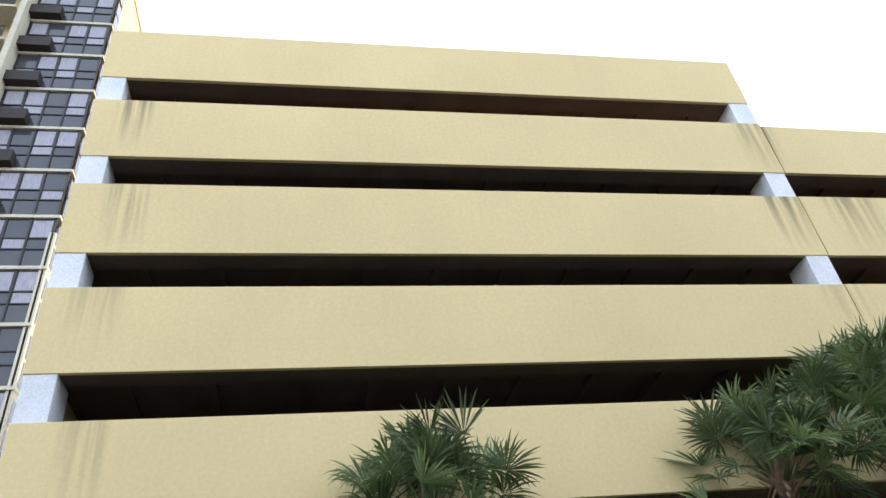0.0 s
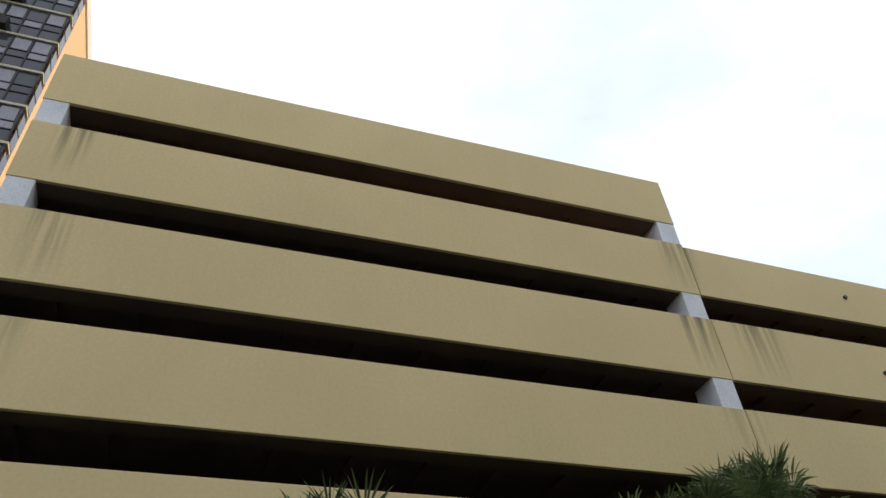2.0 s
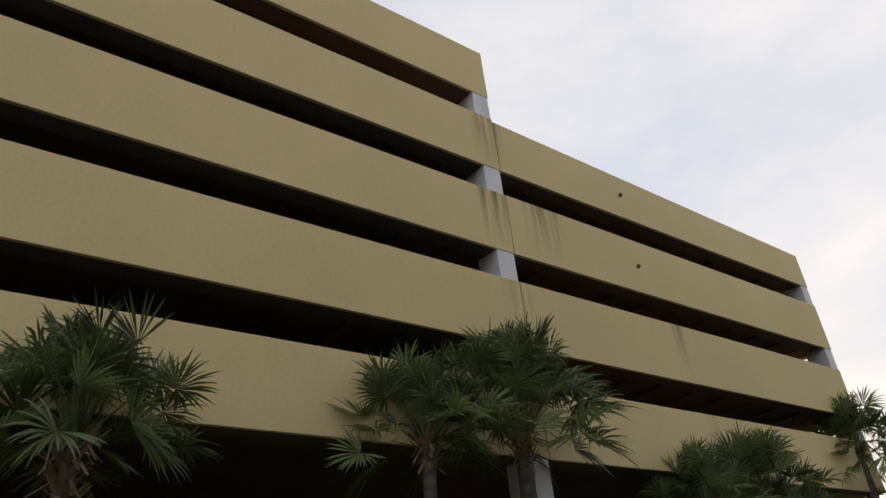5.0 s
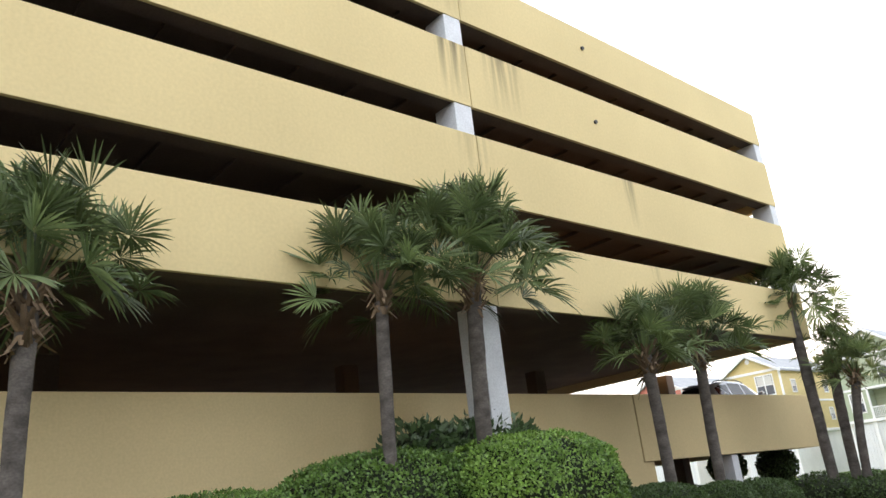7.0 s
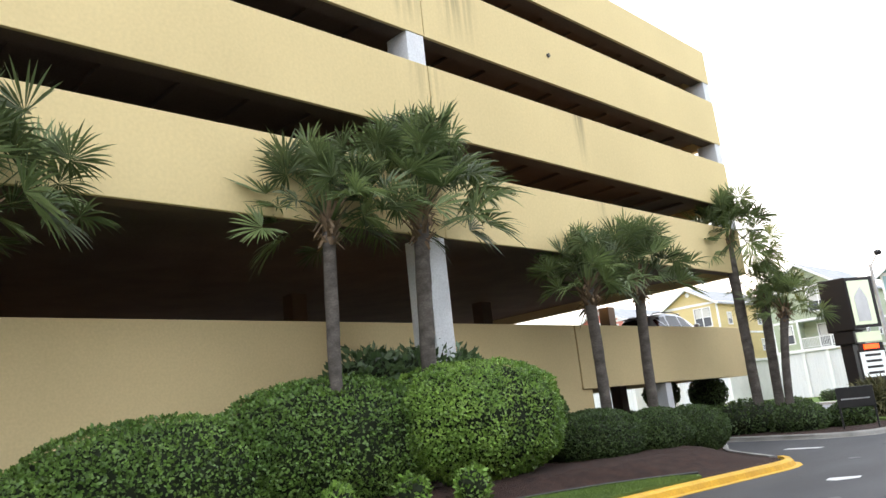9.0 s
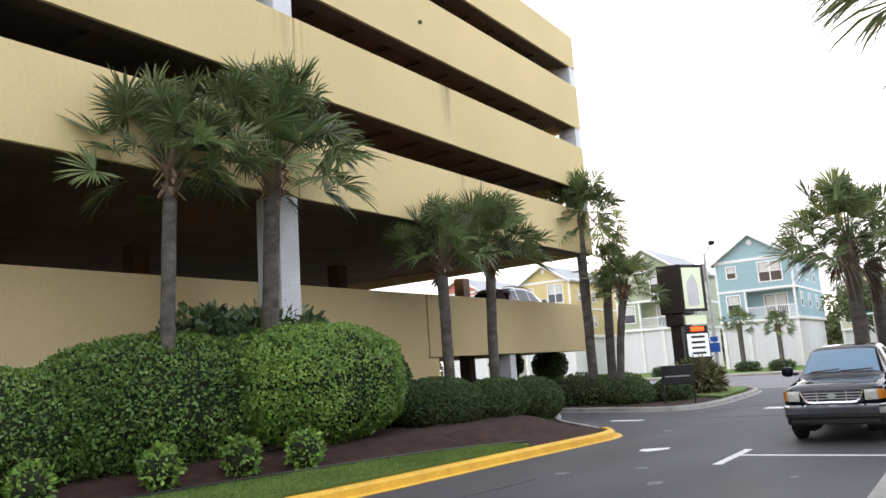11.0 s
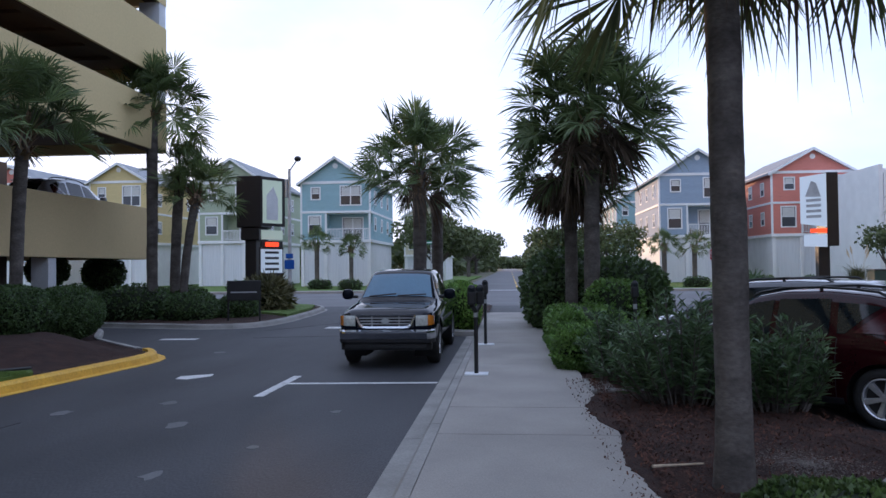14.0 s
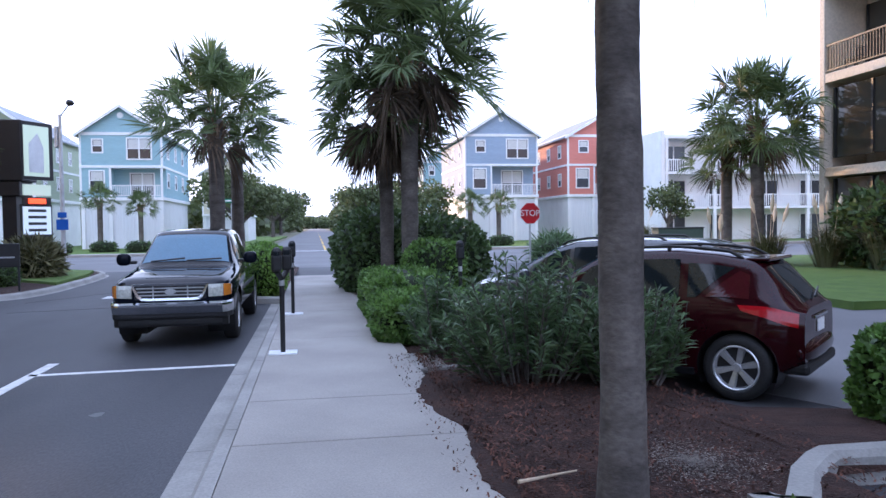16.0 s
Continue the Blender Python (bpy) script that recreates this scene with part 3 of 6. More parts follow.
# base wall, and the entrance deck with its parapet on the far half
WX = -13.9
part("base_wall", boxes((WX - 0.25, WX, YL - 6, 12.03, -0.05, 4.08), bevel=0.015), M["base_stucco"], garage)
part("ramp_parapet", boxes((WX - 0.25, WX + 0.02, 12.07, 23.4, 2.13, 4.08), bevel=0.015), M["base_stucco"], garage)
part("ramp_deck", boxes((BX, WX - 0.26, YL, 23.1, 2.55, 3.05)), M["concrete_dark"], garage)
part("ramp_pier", boxes((WX - 0.6, WX - 0.05, 12.0, 12.6, 0, 2.12), bevel=0.01), M["base_stucco"], garage)
part("ramp_pier", boxes((WX - 0.6, WX - 0.05, 16.9, 17.3, 0, 2.12), bevel=0.01), M["white_paint"], garage)
part("end_ramp_parapet", boxes((BX, WX - 0.26, 23.14, 23.39, 2.13, 4.08)), M["base_stucco"], garage)
part("rear_wall", boxes((BX, BX + 0.25, YL, 3.0, 0.0, 5.7)), M["base_stucco"], garage)

# weathered cast-iron outlets in the parapets
for y0, z0 in ((10.07, 14.25), (10.04, 11.72)):
    part("drain_outlet", tube(bmesh.new(), (FX - 0.05, y0, z0), (FX + 0.06, y0, z0), 0.06, seg=10), M["black_metal"], garage)

# ---- hotel tower behind the garage ----
TX, TY, TTOP = -27.5, -17.25, 45.7
tower = thing("hotel_tower", pose(TX, TY, 0), "tall beige hotel tower with window grid and balconies", "hotel")
part("core", boxes((-16, -0.6, -30, -0.26, 0, TTOP - 1.1)), M["win_glass"], tower)
part("side_wall", boxes((-16, -0.9, -0.25, 0, 0, TTOP - 0.5), bevel=0.02), M["tower_side"], tower, "cream side wall in evening sun")
part("roof_fascia", boxes((-16.2, 0.25, -30.2, 0.12, TTOP - 0.95, TTOP), bevel=0.03), M["white_paint"], tower)
part("corner_pier", boxes((-0.9, 0.0, -0.3, 0.0, 0, 24.0), bevel=0.02), M["tower_frame"], tower)
STOREY = 2.82
k = 0
while TTOP - 1.0 - k * STOREY > 1:
    z = TTOP - 1.0 - k * STOREY
    part("floor_edge", boxes((-0.7, 0.06, -30, 0.02, z - 0.16, z)), M["tower_frame"], tower)
    if 12 < z:
        bm = bmesh.new()
        for j in range(5):
            y0 = -0.12 - j * 1.0
            box(bm, -0.12, 0.0, y0 - 0.06, y0 + 0.02, z - STOREY, z - 0.17)
        for h in (0.95, 1.55):
            box(bm, -0.11, -0.01, -4.1, -0.1, z - STOREY + h - 0.03, z - STOREY + h + 0.03)
        part("mullion_grid", bm, M["brown_metal"], tower)
        for j in range(4):
            y0 = -0.2 - j * 1.0
            if (j + k) % 2 == 0:
                part("curtain", boxes((-0.058, -0.05, y0 - 0.85, y0, z - STOREY + 1.0, z - STOREY + 1.5)), M["curtain"], tower)
            if (j * 2 + k) % 3:
                part("curtain", boxes((-0.058, -0.05, y0 - 0.85, y0 - 0.05, z - STOREY + 1.62, z - 0.25)), M["curtain"], tower)
        part("pane", boxes((-0.08, -0.06, -4.1, -0.1, z - STOREY + 0.02, z - 0.17)), M["win_glass"], tower)
        part("balcony_panel", boxes((0.0, 0.5, -4.3, -2.6, z - STOREY + 0.05, z - STOREY + 0.75)), M["ac_brown"], tower, "dark brown window box")
        sm = bmesh.new()
        for h in (0.1, 1.3):
            box(sm, -0.86, -0.14, 0.004, 0.012, z - STOREY + h, z - STOREY + h + 1.05)
        part("side_window", sm, M["win_glass"], tower)
    part("balcony_slab", boxes((-0.55, 0.9, -30, -4.7, z - 0.14, z + 0.0)), M["tower_frame"], tower)
    part("balcony_back", boxes((-0.58, -0.5, -30, -4.7, z - STOREY, z - 0.15)), M["tower_side"], tower)
    part("balcony_rail", boxes((0.85, 0.89, -30, -4.8, z - STOREY + 0.95, z - STOREY + 1.02), (0.86, 0.88, -30, -4.8, z - STOREY + 0.1, z - STOREY + 0.75)), M["ac_brown"], tower)
    k += 1
for y0 in (-4.2, -12.2, -20.2):
    part("fin_wall", boxes((-0.6, 0.95, y0 - 0.3, y0, 0, TTOP - 0.96)), M["tower_frame"], tower)


# ---- palms ----
def palm(x, y, ground_z, height, crown, seed, lean=(0, 0), radius=0.17, skirt=0.3, fans=34, label="", dead=0, boots=0.6, flare=1.0):
    """A cabbage palm. height: to the crown's heart; crown: its radius; boots: length of the stubbled zone below it."""
    rng = random.Random(seed)
    t = thing("palm_tree", pose(x, y, ground_z), label or "cabbage palm with grey ringed trunk and fan fronds", "palm tree", "palms")
    verts, faces, seg, rings = [], [], 16, max(14, int(height / 0.07))
    for i in range(rings + 1):
        u = i / rings
        step = ((u * height / 0.16 + 0.4 * noise.noise((seed, 0, u * height))) % 1.0)
        r = radius * (1.30 - 0.34 * min(1, u * height / 0.8) ** 0.6 + 0.05 * u) * (1 + 0.022 * (step - 0.5))
        cx, cy = lean[0] * u * u, lean[1] * u * u
        for j in range(seg):
            a = 2 * math.pi * j / seg
            rr = r * (1 + 0.08 * noise.noise((math.cos(a) * 1.6 + seed, math.sin(a) * 1.6, u * height * 2.2)) + 0.03 * noise.noise((math.cos(a) * 5, math.sin(a) * 5 + seed, u * height * 9)))
            verts.append((cx + rr * math.cos(a), cy + rr * math.sin(a), u * height - 0.1))
    for i in range(rings):
        for j in range(seg):
            k = (j + 1) % seg
            faces.append((i * seg + j, i * seg + k, (i + 1) * seg + k, (i + 1) * seg + j))
    faces.append(tuple(range(rings * seg, rings * seg + seg)))
    raw("trunk", verts, faces, M["trunk"], t, True)
    top = Vector((lean[0], lean[1], height))
    # old leaf bases, split and crossing, below the crown
    bm = bmesh.new()
    for i in range(int(40 + 50 * boots)):
        u = rng.random() ** 0.8
        a = i * 2.39996 + rng.uniform(-0.3, 0.3)
        z = height - boots * (1 - u) - 0.05
        uu = z / height
        c = Vector((lean[0] * uu * uu, lean[1] * uu * uu, z))
        o, s = Vector((math.cos(a), math.sin(a), 0)), Vector((-math.sin(a), math.cos(a), 0))
        tilt = rng.uniform(0.5, 1.3) if rng.random() < 0.75 else rng.uniform(-1.6, -0.3)
        reach = rng.uniform(0.16, 0.34) * flare * (0.7 + 0.5 * u)
        p0 = c + o * radius * 0.85
        p2 = p0 + (o * 0.75 + Vector((0, 0, tilt)) + s * rng.uniform(-0.5, 0.5)).normalized() * reach
        w0, w1 = rng.uniform(0.045, 0.07), rng.uniform(0.012, 0.035)
        lift = o * 0.028
        v = [bm.verts.new(q) for q in (p0 - s * w0, p0 + s * w0, p2 + s * w1, p2 - s * w1, p0 + lift, p2 + lift * 0.6)]
        for f in ((0, 4, 5, 3), (4, 1, 2, 5), (0, 3, 2, 1), (3, 5, 2)):
            bm.faces.new([v[k] for k in f])
    part("boot_collar", bm, M["boot"], t)

    def fan_set(name, count, material, low, high, droop):
        V, F = [], []
        for i in range(count):
            u = (i + 0.5) / count
            az = i * 2.39996 + rng.uniform(-0.35, 0.35)
            el = low + (high - low) * u ** 0.9 + rng.uniform(-0.16, 0.16)
            out = Vector((math.cos(az), math.sin(az), 0))
            side = Vector((-math.sin(az), math.cos(az), 0))
            d = out * math.cos(el) + Vector((0, 0, math.sin(el)))
            L = crown * (rng.uniform(0.36, 0.64) if name == "crown" else rng.uniform(0.20, 0.40))
            hub = top + out * 0.06 + d * L + Vector((0, 0, -0.10 * L * max(0, math.cos(el))))
            mid = top + d * L * 0.55 + Vector((0, 0, 0.02))
            w = 0.016
            n0 = len(V)
            base = top + out * radius * 0.6 + Vector((0, 0, -0.22))
            V += [base - side * w * 2, base + side * w * 2, mid + side * w, mid - side * w, hub]
            F += [(n0, n0 + 1, n0 + 2, n0 + 3), (n0 + 3, n0 + 2, n0 + 4)]
            # the blade: segments joined near the heart, free and hanging at the tips
            c = (d + Vector((0, 0, 0.12 - rng.random() * 0.5 - droop)) * math.cos(el) + side * rng.uniform(-0.35, 0.35)).normalized()
            up = d.cross(side)
            roll = rng.uniform(-1.1, 1.1)
            s2 = (side * math.cos(roll) + up * math.sin(roll))
            s2 = (s2 - c * s2.dot(c)).normalized()
            nrm = c.cross(s2).normalized()
            R = crown * rng.uniform(0.32, 0.42)
            nleaf, span = (56 if fans > 110 else 36), rng.uniform(2.0, 2.5)
            fold, sag0 = rng.uniform(0.30, 0.75), rng.uniform(0.08, 0.40) + droop
            lw = R * 0.027 * 36 / nleaf
            for k in range(nleaf):
                b = -span + 2 * span * (k + 0.5) / nleaf + rng.uniform(-0.06, 0.06)
                ld = (c * math.cos(b) + s2 * math.sin(b) + nrm * (fold * abs(math.sin(b)) + rng.uniform(-0.10, 0.10))).normalized()
                length = R * (1.0 - 0.28 * (abs(b) / 2) ** 2) * rng.uniform(0.74, 1.08)
                cross = (nrm.cross(ld).normalized() * math.cos(0.5) + nrm * math.sin(0.5) * (1 if k % 2 else -1)) * lw
                sag = sag0 * rng.uniform(0.6, 1.5) * length

                def at(f):
                    return hub + ld * length * (f - 0.12 * f * f * min(1.0, sag / length * 2)) + Vector((0, 0, -sag * f ** 2.3))
                p1, p2, p3 = at(0.50), at(0.78), at(1.0)
                n1 = len(V)
                V += [p1 + cross, p1 - cross, p2 + cross * 0.55, p2 - cross * 0.55, p3]
                F += [(n0 + 4, n1, n1 + 1), (n1 + 1, n1, n1 + 2, n1 + 3), (n1 + 3, n1 + 2, n1 + 4)]
        return raw(name, V, F, material, t)

    fan_set("crown", fans, M["frond"], -0.10 - skirt, 1.50, 0.0)
    if dead:
        ob = fan_set("dry_skirt", dead, M["dead_frond"], -1.25, -0.55, 0.30)
        ob["label"] = "dry brown hanging fronds"
    return t


palm(-11.4, -4.72, 0.3, 5.02, 2.2, 11, lean=(0.0, 0.10), radius=0.145, boots=1.25, flare=1.35, fans=52, skirt=0.3)
palm(-11.4, 1.2, 0.3, 5.42, 2.15, 12, lean=(0, 0.12), radius=0.125, boots=0.6, flare=1.2, fans=50, skirt=0.15)
palm(-11.4, 3.5, 0.3, 6.0, 2.65, 13, lean=(0, 0.25), radius=0.165, boots=0.9, flare=1.4, fans=62, skirt=0.3)
palm(-11.6, 9.80, 0.3, 4.55, 2.0, 14, lean=(0, -0.05), radius=0.15, fans=48, boots=0.7, flare=1.3, skirt=0.2)
palm(-11.6, 12.0, 0.3, 4.85, 2.3, 15, lean=(0, 0.3), radius=0.15, fans=50, boots=0.8, flare=1.35, skirt=0.2)
palm(-11.95, 19.4, 0.12, 7.05, 2.4, 16, lean=(-0.15, 0.3), radius=0.18, fans=72, skirt=0.55)
palm(-11.6, 20.3, 0.12, 5.0, 1.5, 17, lean=(0.2, 0), radius=0.17, skirt=0.9, fans=34, dead=3)
palm(-10.95, 19.5, 0.12, 4.2, 1.75, 18, lean=(0.5, 0), radius=0.14, fans=36)
palm(-3.5, 23.0, 0.1, 5.25, 3.05, 19, radius=0.25, skirt=0.45, fans=66, dead=3, boots=1.0, flare=1.5)
palm(-3.1, 25.6, 0.1, 4.5, 1.9, 25, radius=0.22, skirt=0.5, fans=36)
palm(1.54, 12.0, 0.12, 4.90, 2.35, 20, lean=(0.06, 0), radius=0.17, skirt=0.45, fans=90, dead=12, boots=0.9, flare=1.3)
palm(1.20, 13.2, 0.12, 3.95, 2.0, 21, radius=0.15, skirt=0.75, fans=62, dead=36, boots=1.0, flare=1.3)
palm(1.32, 0.98, 0.12, 5.10, 2.55, 22, lean=(-0.06, 0), radius=0.122, skirt=0.75, fans=130, dead=10, boots=0.9, label="tall cabbage palm beside the pavement with a mottled grey trunk")
palm(15.4, 22.0, 0.12, 5.15, 2.9, 23, radius=0.23, skirt=0.6, fans=72, dead=4, boots=0.9, flare=1.4)
palm(14.9, 23.2, 0.12, 3.9, 2.0, 24, radius=0.2, skirt=0.6, fans=40, dead=3)
palm(-16.2, 57, 0.1, 3.75, 1.9, 31, radius=0.2, fans=34, skirt=0.5)
palm(-13.3, 57, 0.1, 3.35, 1.65, 32, radius=0.18, fans=34, skirt=0.5)
palm(12.3, 58, 0.1, 3.3, 1.8, 33, radius=0.2, fans=34, skirt=0.6)
palm(14.7, 58, 0.1, 3.2, 1.65, 34, radius=0.2, fans=34, skirt=0.6)


# ---- hedges and shrubs ----
def shrub(name, lobes, leaf, count, material, label, category="hedge", long=1.6, seed=1, up=0.0, loose=0.0, flat=0.0):
    """Lobes: (centre, half sizes, squareness). A solid heart, coloured near-black as inner shade, under a skin of
    single leaves.
    """
    rng = np.random.default_rng(seed)
    c0 = Vector(lobes[0][0])
    t = thing(name, pose(c0.x, c0.y, 0.1), label, category)
    bm = bmesh.new()
    area = [s[0] * s[1] + s[0] * s[2] + s[1] * s[2] for _, s, _ in lobes]
    V, F = [], []
    for (c, s, q), a in zip(lobes, area):
        c, s = np.array(c) - (c0.x, c0.y, 0.1), np.array(s)
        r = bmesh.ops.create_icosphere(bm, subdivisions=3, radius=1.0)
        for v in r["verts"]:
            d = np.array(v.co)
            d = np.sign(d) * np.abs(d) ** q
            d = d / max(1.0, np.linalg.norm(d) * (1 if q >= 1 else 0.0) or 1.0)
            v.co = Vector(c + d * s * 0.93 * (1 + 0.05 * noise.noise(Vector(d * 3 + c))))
        n = int(count * a / sum(area))
        d = rng.normal(size=(n, 3))
        d /= np.linalg.norm(d, axis=1)[:, None]
        e = np.sign(d) * np.abs(d) ** q
        bumps = np.array([noise.noise(Vector(p * 4 + c * 2)) for p in e])
        p = c + e * s * (0.96 + 0.07 * bumps[:, None] + 0.05 * rng.random((n, 1)) + loose * rng.random((n, 1)) ** 3)
        nrm = d / s
        nrm /= np.linalg.norm(nrm, axis=1)[:, None]
        spin = rng.normal(size=(n, 3))
        tangent = np.cross(nrm, spin)
        tangent /= np.linalg.norm(tangent, axis=1)[:, None] + 1e-9
        g = nrm * (0.8 - 0.35 * flat) + rng.normal(size=(n, 3)) * (0.75 - 0.35 * flat) + tangent * flat + np.array((0, 0, up + 0.15 * flat))
        g /= np.linalg.norm(g, axis=1)[:, None]
        w = np.cross(g, rng.normal(size=(n, 3)) * (1 - flat) + nrm * flat)
        w /= np.linalg.norm(w, axis=1)[:, None] + 1e-9
        size = leaf * (0.7 + 0.6 * rng.random((n, 1)))
        keep = p[:, 2] > -0.02
        p, g, w, size = p[keep], g[keep], w[keep], size[keep]
        n = len(p)
        k0 = len(V) * 0 + sum(len(b) for b in V)
        quad = np.stack([p, p + g * size * long * 0.5 + w * size * 0.5, p + g * size * long, p + g * size * long * 0.5 - w * size * 0.5], 1)
        V.append(quad.reshape(-1, 3))
        idx = np.arange(n * 4).reshape(-1, 4) + k0
        F.append(idx)
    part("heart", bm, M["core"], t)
    me = bpy.data.meshes.new("foliage")
    me.from_pydata(np.concatenate(V).tolist(), [], np.concatenate(F).tolist())
    me.materials.append(material)
    ob = new("foliage", me)
    ob.parent = t
    return t


# the long clipped hedge before the garage; left run coloured darker as less lit
shrub("hedge", [((-12.1, -4.6, 0.85), (0.9, 2.3, 0.76), 0.9), ((-12.1, -1.6, 1.15), (1.0, 2.4, 1.02), 0.9), ((-12.0, 1.5, 1.4), (1.1, 2.5, 1.27), 0.9)], 0.045, 64000, M["hedge_mid"], "dense rounded green hedge before the garage wall", seed=2, flat=0.7)
shrub("hedge", [((-11.4, 4.65, 1.6), (1.4, 2.15, 1.22), 0.78)], 0.045, 32000, M["hedge"], "large rounded bright green clipped shrub", seed=3, flat=0.8)
shrub("shrub", [((-12.6, 2.9, 2.45), (0.6, 0.8, 0.7), 1.0), ((-12.5, 4.6, 2.5), (0.7, 1.3, 0.7), 1.0)], 0.10, 3200, M["oleander"], "loose grey-green shrub behind the hedge", "shrub", seed=4, long=2.2, loose=0.3)
shrub("shrub", [((-12.6, 7.6, 1.2), (0.9, 1.3, 1.25), 0.85)], 0.055, 10000, M["hedge_dark"], "rounded dark green shrub at the garage wall", "shrub", seed=5, flat=0.6)
shrub("shrub", [((-11.2, 8.65, 0.85), (0.95, 1.45, 0.68), 0.95)], 0.036, 18000, M["hedge_dark"], "low rounded dark green shrub", "shrub", seed=6, flat=0.6)
shrub("shrub", [((-10.75, 10.65, 0.80), (0.8, 1.1, 0.6), 0.95)], 0.036, 13000, M["hedge_dark"], "low rounded dark green shrub", "shrub", seed=7, flat=0.6)
shrub("shrub", [((-10.4, 12.0, 0.74), (0.75, 1.0, 0.6), 0.95)], 0.036, 13000, M["hedge_dark"], "low rounded dark green shrub", "shrub", seed=8, flat=0.6)
# low and rounded shrubs on the sign island and by the ramp
for i, (x, y, r, h) in enumerate([(-12.6, 19.6, 1.25, 1.15), (-11.6, 20.9, 1.15, 1.05), (-10.6, 19.2, 0.9, 0.9), (-9.4, 20.3, 0.7, 0.8), (-17.5, 24.5, 1.0, 1.1), (-19.0, 21.5, 0.9, 1.2)]):
    shrub("shrub", [((x, y, h * 0.45), (r, r, h * 0.62), 0.95)], 0.06, 3000, M["hedge_dark"], "rounded dark green clipped shrub on the sign island", "shrub", seed=40 + i, flat=0.6)
for i, (x, y, z, r) in enumerate([(-16.3, 20.5, 1.75, 0.66), (-15.3, 22.4, 1.6, 0.72)]):
    ball = shrub("topiary", [((x, y, z), (r, r, r * 0.85), 0.95)], 0.06, 3200, M["hedge_dark"], "dark green shrub clipped to a ball on a short stem", "shrub", seed=36 + i, flat=0.6)
    part("stem", tube(bmesh.new(), (0, 0, -0.05), (0.03, 0, z - 0.2), 0.06, 0.045, seg=8), M["trunk"], ball)
shrub("yucca", [((-9.3, 23.2, 0.6), (0.7, 0.7, 0.65), 1.0)], 0.06, 2200, M["dry_grass"], "spiky grey-green yucca beside the sign pole", "shrub", seed=60, long=7, loose=0.2)
for i, (x, y) in enumerate([(-10.35, 1.9), (-10.55, 0.5), (-9.9, 2.9), (-10.7, -1.4)]):
    shrub("bush", [((x, y, 0.50), (0.27, 0.27, 0.30), 1.0)], 0.055, 420, M["hedge"], "small young bright green bush in the mulch", "bush", seed=70 + i, long=1.8, loose=0.25)

# planting along the pavement
shrub("hedge", [((1.25, 7.6, 0.43), (0.80, 0.85, 0.32), 0.5)], 0.042, 13000, M["hedge_mid"], "low clipped green hedge beside the pavement", seed=80, flat=0.6)
shrub("hedge", [((1.15, 10.1, 0.50), (0.68, 1.6, 0.42), 0.5)], 0.042, 13000, M["hedge_mid"], "low clipped green hedge beside the pavement", seed=81, flat=0.6)
shrub("hedge", [((1.95, 11.6, 0.85), (0.6, 0.6, 0.55), 0.8)], 0.05, 3000, M["hedge_mid"], "bright rounded shrub under the palms", "shrub", seed=82, flat=0.6)
shrub("hedge", [((1.2, 15.6, 1.0), (1.05, 2.2, 1.08), 0.9), ((2.5, 14.6, 0.9), (1.1, 1.5, 0.95), 0.9)], 0.085, 11000, M["hedge_dark"], "tall dense dark green shrub beyond the hedge", seed=83, flat=0.6, loose=0.08)
shrub("shrub", [((1.0, 19.3, 0.5), (0.5, 1.4, 0.5), 0.8)], 0.07, 2500, M["hedge_dark"], "low dark shrub at the end of the pavement", "shrub", seed=84, flat=0.6)
shrub("shrub", [((-1.5, 15.2, 0.68), (0.5, 0.9, 0.62), 0.8)], 0.055, 4500, M["hedge"], "rounded green shrub behind the parked pickup", "shrub", seed=85, flat=0.6)
shrub("hedge", [((4.40, 2.1, 0.47), (0.62, 0.45, 0.40), 0.65)], 0.045, 9000, M["hedge_mid"], "clipped green shrub at the corner of the planter", "shrub", seed=86, flat=0.6)
shrub("hedge", [((1.55, -0.32, 0.28), (0.50, 0.52, 0.20), 0.7)], 0.030, 15000, M["low_shrub"], "low bright green ground shrub in the mulch", "shrub", seed=87, flat=0.6)


def oleander(x, y, rx, ry, h, seed, count, label):
    """A fountain of cane stems with whorls of long narrow leaves."""
    rng = random.Random(seed)
    t = thing("oleander", pose(x, y, 0.12), label, "shrub")
    bm, V, F = bmesh.new(), [], []
    for i in range(count):
        a, u = rng.uniform(0, 2 * math.pi), math.sqrt(rng.random())
        base = Vector((math.cos(a) * u * rx * 0.5, math.sin(a) * u * ry * 0.5, 0))
        tip = Vector((math.cos(a) * u * rx, math.sin(a) * u * ry, h * (1 - 0.40 * u * u) * rng.uniform(0.55, 1.08)))
        tube(bm, base, tip, 0.012, 0.005, seg=4, caps=False)
        d = (tip - base).normalized()
        for w in range(10):
            c = base.lerp(tip, 0.22 + 0.78 * (w + 1) / 10)
            for k in range(4):
                b = rng.uniform(0, 2 * math.pi)
                side = Vector((math.cos(b), math.sin(b), rng.uniform(-0.3, 0.6)))
                ld = (side * 0.9 + d * rng.uniform(0.3, 0.9)).normalized()
                L, wd = rng.uniform(0.12, 0.19), rng.uniform(0.010, 0.016)
                cr = ld.cross(Vector((rng.uniform(-1, 1), rng.uniform(-1, 1), 1))).normalized() * wd
                n = len(V)
                V += [c, c + ld * L * 0.5 + cr, c + ld * L + Vector((0, 0, -0.025)), c + ld * L * 0.5 - cr]
                F.append((n, n + 1, n + 2, n + 3))
    part("cane_tangle", bm, M["trunk"], t)
    raw("foliage", V, F, M["oleander"], t)
    return t


